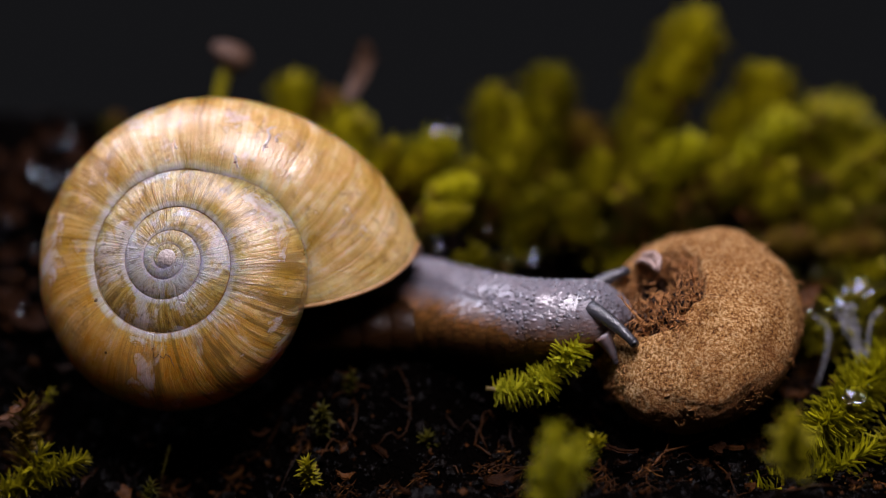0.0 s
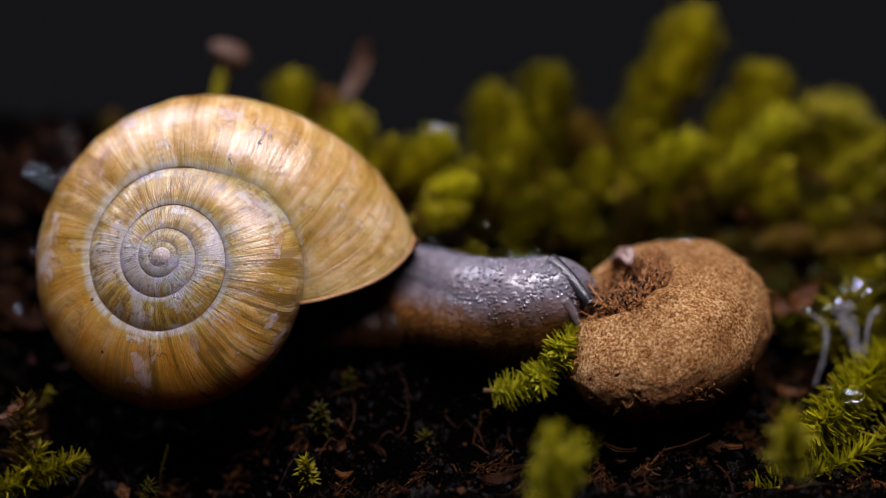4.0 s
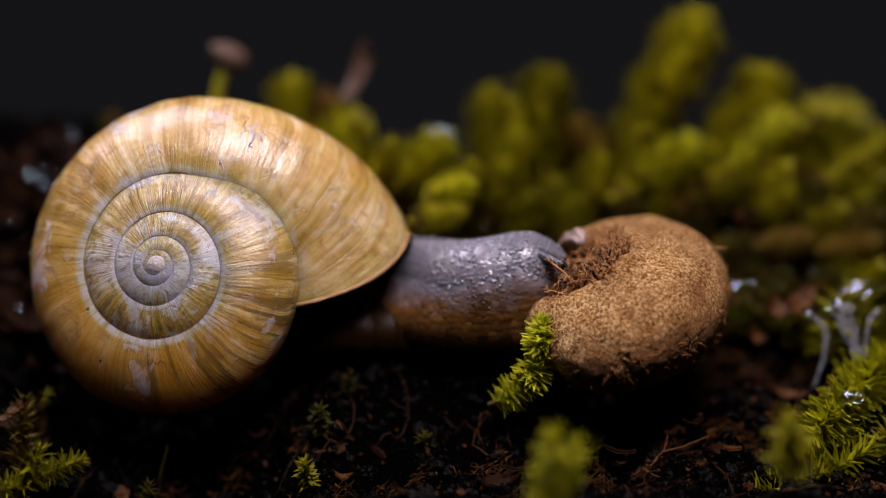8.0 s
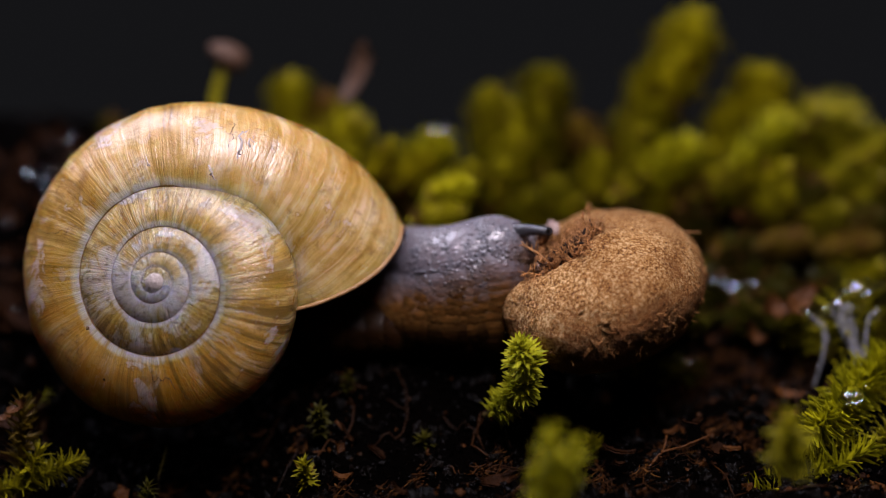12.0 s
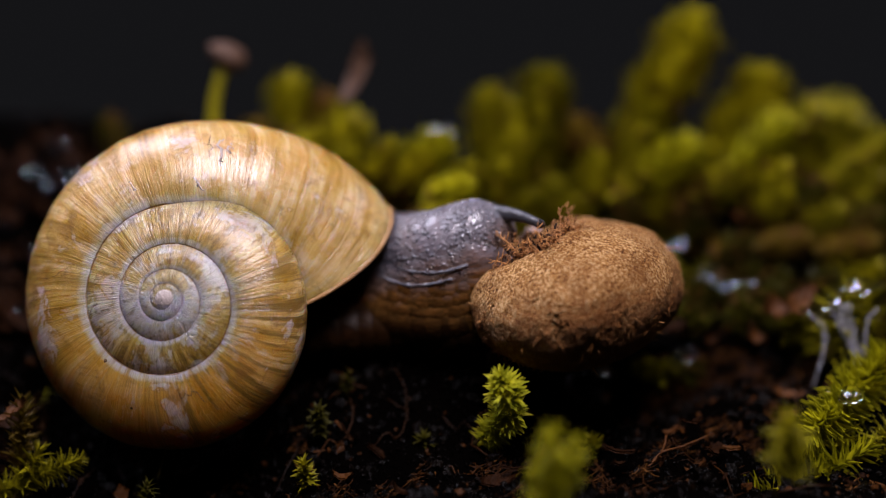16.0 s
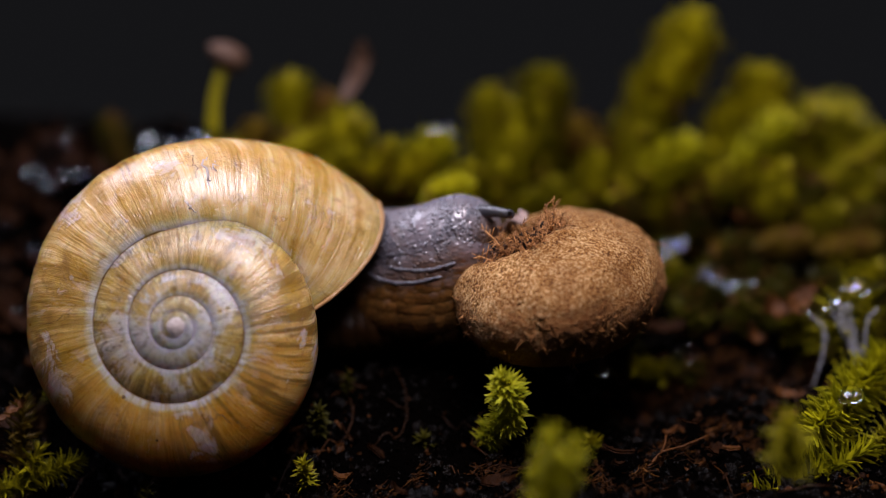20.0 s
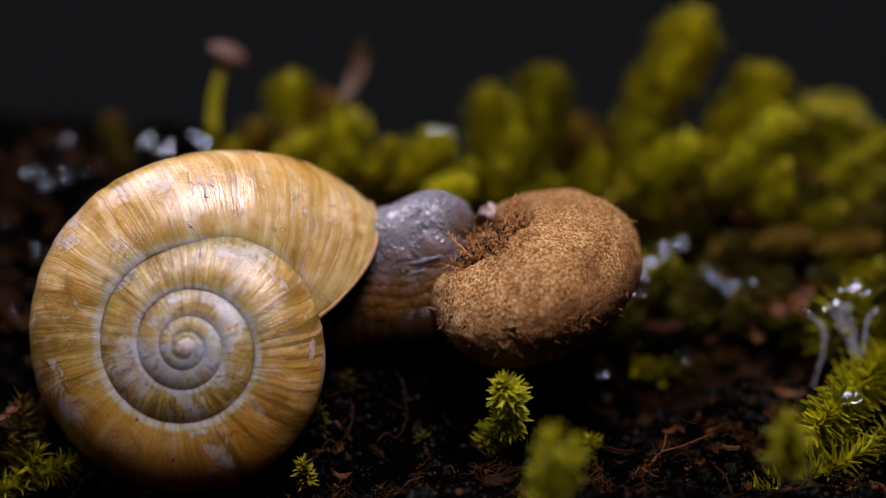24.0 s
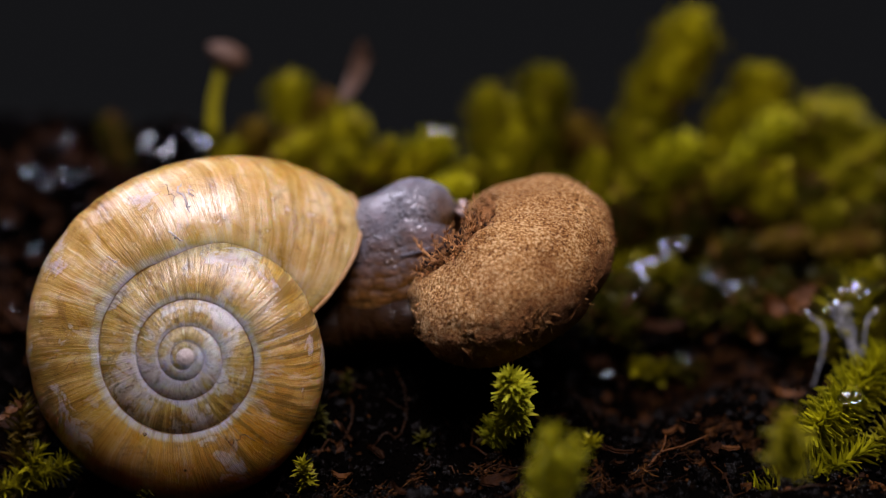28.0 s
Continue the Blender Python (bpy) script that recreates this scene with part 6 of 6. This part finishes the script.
# ---- what moves ----
def motions():
    walk(SNAIL["shell"], [(t, pose(x * MM, y * MM, z * MM, a, b, c)) for t, x, y, z, a, b, c in (
        (0, -11.012, -2.756, 6.049, 71.43, -12.84, -9.28),
        (1, -11.067, -2.763, 6.068, 71.65, -13.29, -9.82),
        (2, -11.091, -2.778, 6.067, 71.54, -13.41, -9.86),
        (3, -11.095, -2.803, 6.071, 71.17, -13.47, -9.69),
        (5.5, -11.250, -2.869, 6.130, 71.76, -14.60, -10.50),
        (7, -11.306, -2.957, 6.022, 72.64, -15.09, -10.37),
        (8, -11.311, -3.074, 5.854, 74.27, -15.14, -10.11),
        (9, -11.282, -3.204, 5.691, 75.41, -15.11, -10.28),
        (10, -11.230, -3.60, 5.49, 78.09, -15.10, -9.73),
        (11, -11.200, -3.85, 5.37, 80.86, -15.00, -9.26),
        (12, -11.260, -3.85, 5.26, 79.40, -17.65, -8.98),
        (14.5, -11.091, -3.506, 4.893, 75.96, -24.92, -5.55),
        (16, -10.873, -3.855, 4.585, 75.40, -28.96, -2.76),
        (17, -10.825, -4.198, 4.491, 75.63, -30.00, -1.99),
        (18, -10.768, -4.359, 4.409, 75.61, -31.01, -0.89),
        (19, -10.521, -4.601, 4.057, 75.80, -33.77, 1.13),
        (20, -10.306, -4.923, 3.647, 76.85, -36.54, 1.87),
        (21, -10.236, -5.020, 3.494, 77.74, -37.43, 2.27),
        (23.5, -9.941, -4.982, 2.956, 80.16, -39.09, 3.00),
        (25, -9.882, -4.716, 2.568, 80.94, -41.40, 4.29),
        (26, -9.921, -4.504, 2.400, 81.45, -42.91, 4.89),
        (27, -9.928, -4.506, 2.333, 81.04, -44.40, 5.52),
        (28, -9.968, -4.455, 2.318, 80.44, -46.09, 5.13),)])
    walk(PUFFBALL, [(t, pose(x * MM, y * MM, z * MM, a, b, c)) for t, x, y, z, a, b, c in (
        (0, 9.891, 0.105, 1.559, 55.65, 2.84, -34.17),
        (1, 9.715, 0.093, 1.401, 51.39, 5.66, -36.98),
        (2, 9.208, 0.045, 1.199, 48.27, 6.18, -39.93),
        (3, 8.723, -0.008, 1.402, 46.00, 4.01, -41.46),
        (5.5, 8.051, -0.433, 2.173, 42.55, -2.23, -38.47),
        (7, 7.503, -0.526, 2.638, 42.83, -5.85, -33.92),
        (8, 7.091, -0.422, 2.896, 42.39, -8.49, -30.12),
        (9, 6.853, -0.340, 3.028, 41.63, -10.40, -28.17),
        (10, 6.617, -0.300, 3.264, 42.06, -13.13, -27.90),
        (11, 6.452, -0.296, 3.387, 40.95, -14.34, -28.08),
        (12, 6.244, -0.293, 3.468, 36.63, -14.38, -27.91),
        (14.5, 5.359, -0.647, 3.570, 31.13, -13.54, -33.21),
        (16, 4.919, -0.837, 3.554, 28.60, -12.17, -35.57),
        (17, 4.867, -0.871, 3.519, 27.49, -9.84, -35.51),
        (18, 4.780, -0.831, 3.518, 27.58, -7.77, -35.10),
        (19, 4.484, -0.735, 3.601, 29.29, -6.91, -34.71),
        (20, 4.221, -0.658, 3.742, 32.27, -7.33, -34.69),
        (21, 4.023, -0.620, 3.80, 35.49, -7.94, -35.82),
        (23.5, 3.492, -0.545, 3.92, 42.67, -9.22, -39.55),
        (25, 3.115, -0.499, 4.00, 47.26, -10.00, -42.27),
        (26, 2.904, -0.423, 4.05, 49.27, -10.20, -44.69),
        (27, 2.599, -0.337, 4.08, 51.27, -10.65, -48.21),
        (28, 2.374, -0.237, 4.08, 53.49, -11.35, -52.11),)])
    # neck: seconds, root x z, head x z, front of the foot x z, in mm
    neck = (
        (0, -2.30, 2.52, 5.79, 3.13, 5.05, 2.24),
        (3, -2.54, 2.84, 4.63, 3.83, 4.12, 2.24),
        (6, -2.54, 3.01, 3.94, 4.48, 3.41, 2.24),
        (8, -2.54, 3.21, 3.25, 5.02, 2.99, 2.29),
        (11, -2.66, 3.46, 2.32, 5.34, 2.29, 2.33),
        (12.5, -2.83, 3.71, 1.93, 5.76, 1.96, 2.40),
        (15, -3.14, 4.07, 1.40, 6.18, 1.45, 2.52),
        (17, -3.26, 4.20, 1.06, 6.34, 1.08, 2.57),
        (20, -3.51, 4.32, 0.64, 6.46, 0.61, 2.64),
        (22.5, -3.75, 4.20, 0.02, 6.51, -0.05, 2.71),
        (25, -4.00, 4.20, -0.74, 6.58, -0.79, 2.71),
        (28, -4.24, 4.44, -1.17, 6.97, -1.26, 2.76),)
    for i, ob in enumerate(SNAIL["neck"]):
        q = i / 24
        rows = []
        for t, sx, sz, hx, hz, fx, fz in neck:
            x, z = sx + (hx - sx) * q, sz + (hz - sz) * q
            lean = math.degrees(math.atan2(hz - sz, hx - sx))
            rows.append((t, pose(x * MM, (6.0 + 1.1 * smooth(20, 27, t) - (6.1 - 1.0 * smooth(4, 11, t)) * smooth(0.0, 0.8, q)) * MM, z * MM, 0, -lean, 0)))
        walk(ob, rows)
    for i, ob in enumerate(SNAIL["foot"]):
        q = i / 8
        walk(ob, [(t, pose((-5.3 + (fx + 5.3) * q) * MM, (2.3 - 1.0 * smooth(0.3, 1.0, q)) * MM, (2.3 + (fz - 2.1) * q) * MM)) for t, sx, sz, hx, hz, fx, fz in neck])
    for down, q, ob in SNAIL["flank"]:
        rows = []
        for t, sx, sz, hx, hz, fx, fz in neck:
            top = Vector((sx + (hx - sx) * q, 6.0 + 1.1 * smooth(20, 27, t) - (6.1 - 1.0 * smooth(4, 11, t)) * smooth(0.0, 0.8, q), sz + (hz - sz) * q))
            low = Vector((-5.3 + (fx + 5.3) * q, 0.5 * top.y + 1.15 - (0.9 - 0.42 * smooth(4, 11, t)) * smooth(0.1, 0.9, q), 2.3 + (fz - 2.1) * q))
            p = top.lerp(low, down)
            rows.append((t, pose(p.x * MM, p.y * MM, p.z * MM, 0, -6 * q, 0)))
        walk(ob, rows)
    walk(SNAIL["head"], [(t, pose((hx + 0.25) * MM, (-0.1 + 1.3 * smooth(4, 11, t) + 1.1 * smooth(20, 27, t)) * MM, hz * MM, 0, -math.degrees(math.atan2(hz - sz, hx - sx)), 0)) for t, sx, sz, hx, hz, fx, fz in neck])
    # the folds lie hidden in the stretched neck and show as it draws in
    for ob in SNAIL["fold"]:
        walk(ob, [(t, pose(x * MM, y * MM, z * MM)) for t, x, y, z in (
            (0, 2.6, 2.6, -1.0),
            (8, 1.9, 1.6, -0.7),
            (12.5, 1.15, 0.35, -0.4),
            (15, 0.65, 0.05, -0.15),
            (17, 0.40, 0.0, -0.05),
            (20, 0.0, 0.0, 0.0),
            (22.5, -0.35, 0.25, 0.10),
            (25, -0.75, 0.80, 0.25),
            (28, -1.05, 0.98, 0.45),)])
    # eye stalks and feeler: seconds, root x y z, then turn about y and about z
    for key, rows in (("tentacle", (
        (0, 5.92, -1.30, 3.78, 29.7, -38.0),
        (1, 5.60, -1.30, 4.12, 28.3, -38.0),
        (3, 4.79, -0.70, 5.23, 40.6, -38.0),
        (6, 3.70, -0.20, 5.66, 25.0, -38.0),
        (8, 3.01, 0.00, 5.96, 11.2, -38.0),
        (11, 2.71, 0.40, 6.13, -11.9, -38.0),
        (12.5, 2.35, 0.40, 6.75, -2.4, -38.0),
        (15, 2.21, 0.40, 7.23, 4.8, -38.0),
        (17, 1.96, 0.40, 7.50, 8.4, -38.0),
        (20, 0.92, 0.40, 7.32, -4.2, -38.0),
        (21.5, 0.36, 0.60, 7.26, -2.6, -38.0),
        (23.5, -1.56, 2.20, 6.75, -0.0, -38.0),
        (25, -2.83, 2.60, 6.74, 5.8, -38.0),
        (28, -3.70, 2.80, 7.29, 14.2, -38.0),)), ("tentacle_far", (
        (0, 6.16, 1.40, 4.10, -29.3, 0.0),
        (1.5, 5.39, 1.40, 3.99, -16.9, 0.0),
        (2.5, 3.02, 1.20, 3.16, -11.5, 0.0),
        (5.5, 1.57, 1.60, 3.48, -18.7, 0.0),
        (8, 0.63, 1.60, 4.08, -18.6, 0.0),
        (17, -1.77, 1.60, 5.63, -9.6, 0.0),
        (28, -3.80, 1.60, 5.96, -18.6, 0.0),)), ("feeler", (
        (0, 6.35, -1.75, 2.75, 62.0, 0.0),
        (2, 5.65, -1.60, 3.30, 57.0, 0.0),
        (3.5, 4.95, -1.40, 3.90, 57.1, 0.0),
        (6, 4.41, -0.90, 4.63, 62.2, 0.0),
        (8, 2.79, 0.00, 5.09, 45.2, 0.0),
        (17, -0.17, 0.40, 6.15, 18.6, 0.0),
        (28, -2.71, 0.40, 6.61, 18.6, 0.0),))):
        walk(SNAIL[key], [(t, pose(x * MM, (y + (0.5 if key == "tentacle" else 1.3) * smooth(4, 11, t)) * MM, z * MM, 0, b, c)) for t, x, y, z, b, c in rows])
    # the sprig that the puffball pushes over
    walk(SPRIG, [(t, pose(x * MM, y * MM, z * MM, 38 * smooth(3.5, 14.5, t), 0, 0) @ pose(0, 0, 0, 0, b, 0)) for t, x, y, z, b in (
        (0, 1.73, -1.50, 0.53, 1),
        (2.3, 1.73, -1.50, 0.53, 1),
        (3.5, 1.69, -1.50, 0.44, -3),
        (5.5, 1.78, -1.50, 0.25, -12),
        (8, 1.92, -1.50, -0.12, -30),
        (10.5, 1.92, -1.50, -0.26, -36),
        (12.5, 1.69, -1.50, -0.72, -43),
        (14.5, 1.42, -1.50, -1.38, -46),
        (16, 1.39, -1.50, -1.75, -47),
        (20, 1.39, -1.50, -1.77, -46),
        (24, 1.35, -1.50, -1.91, -44),
        (26, 1.37, -1.50, -1.89, -42),
        (28, 1.55, -1.50, -1.68, -44),)])


motions()
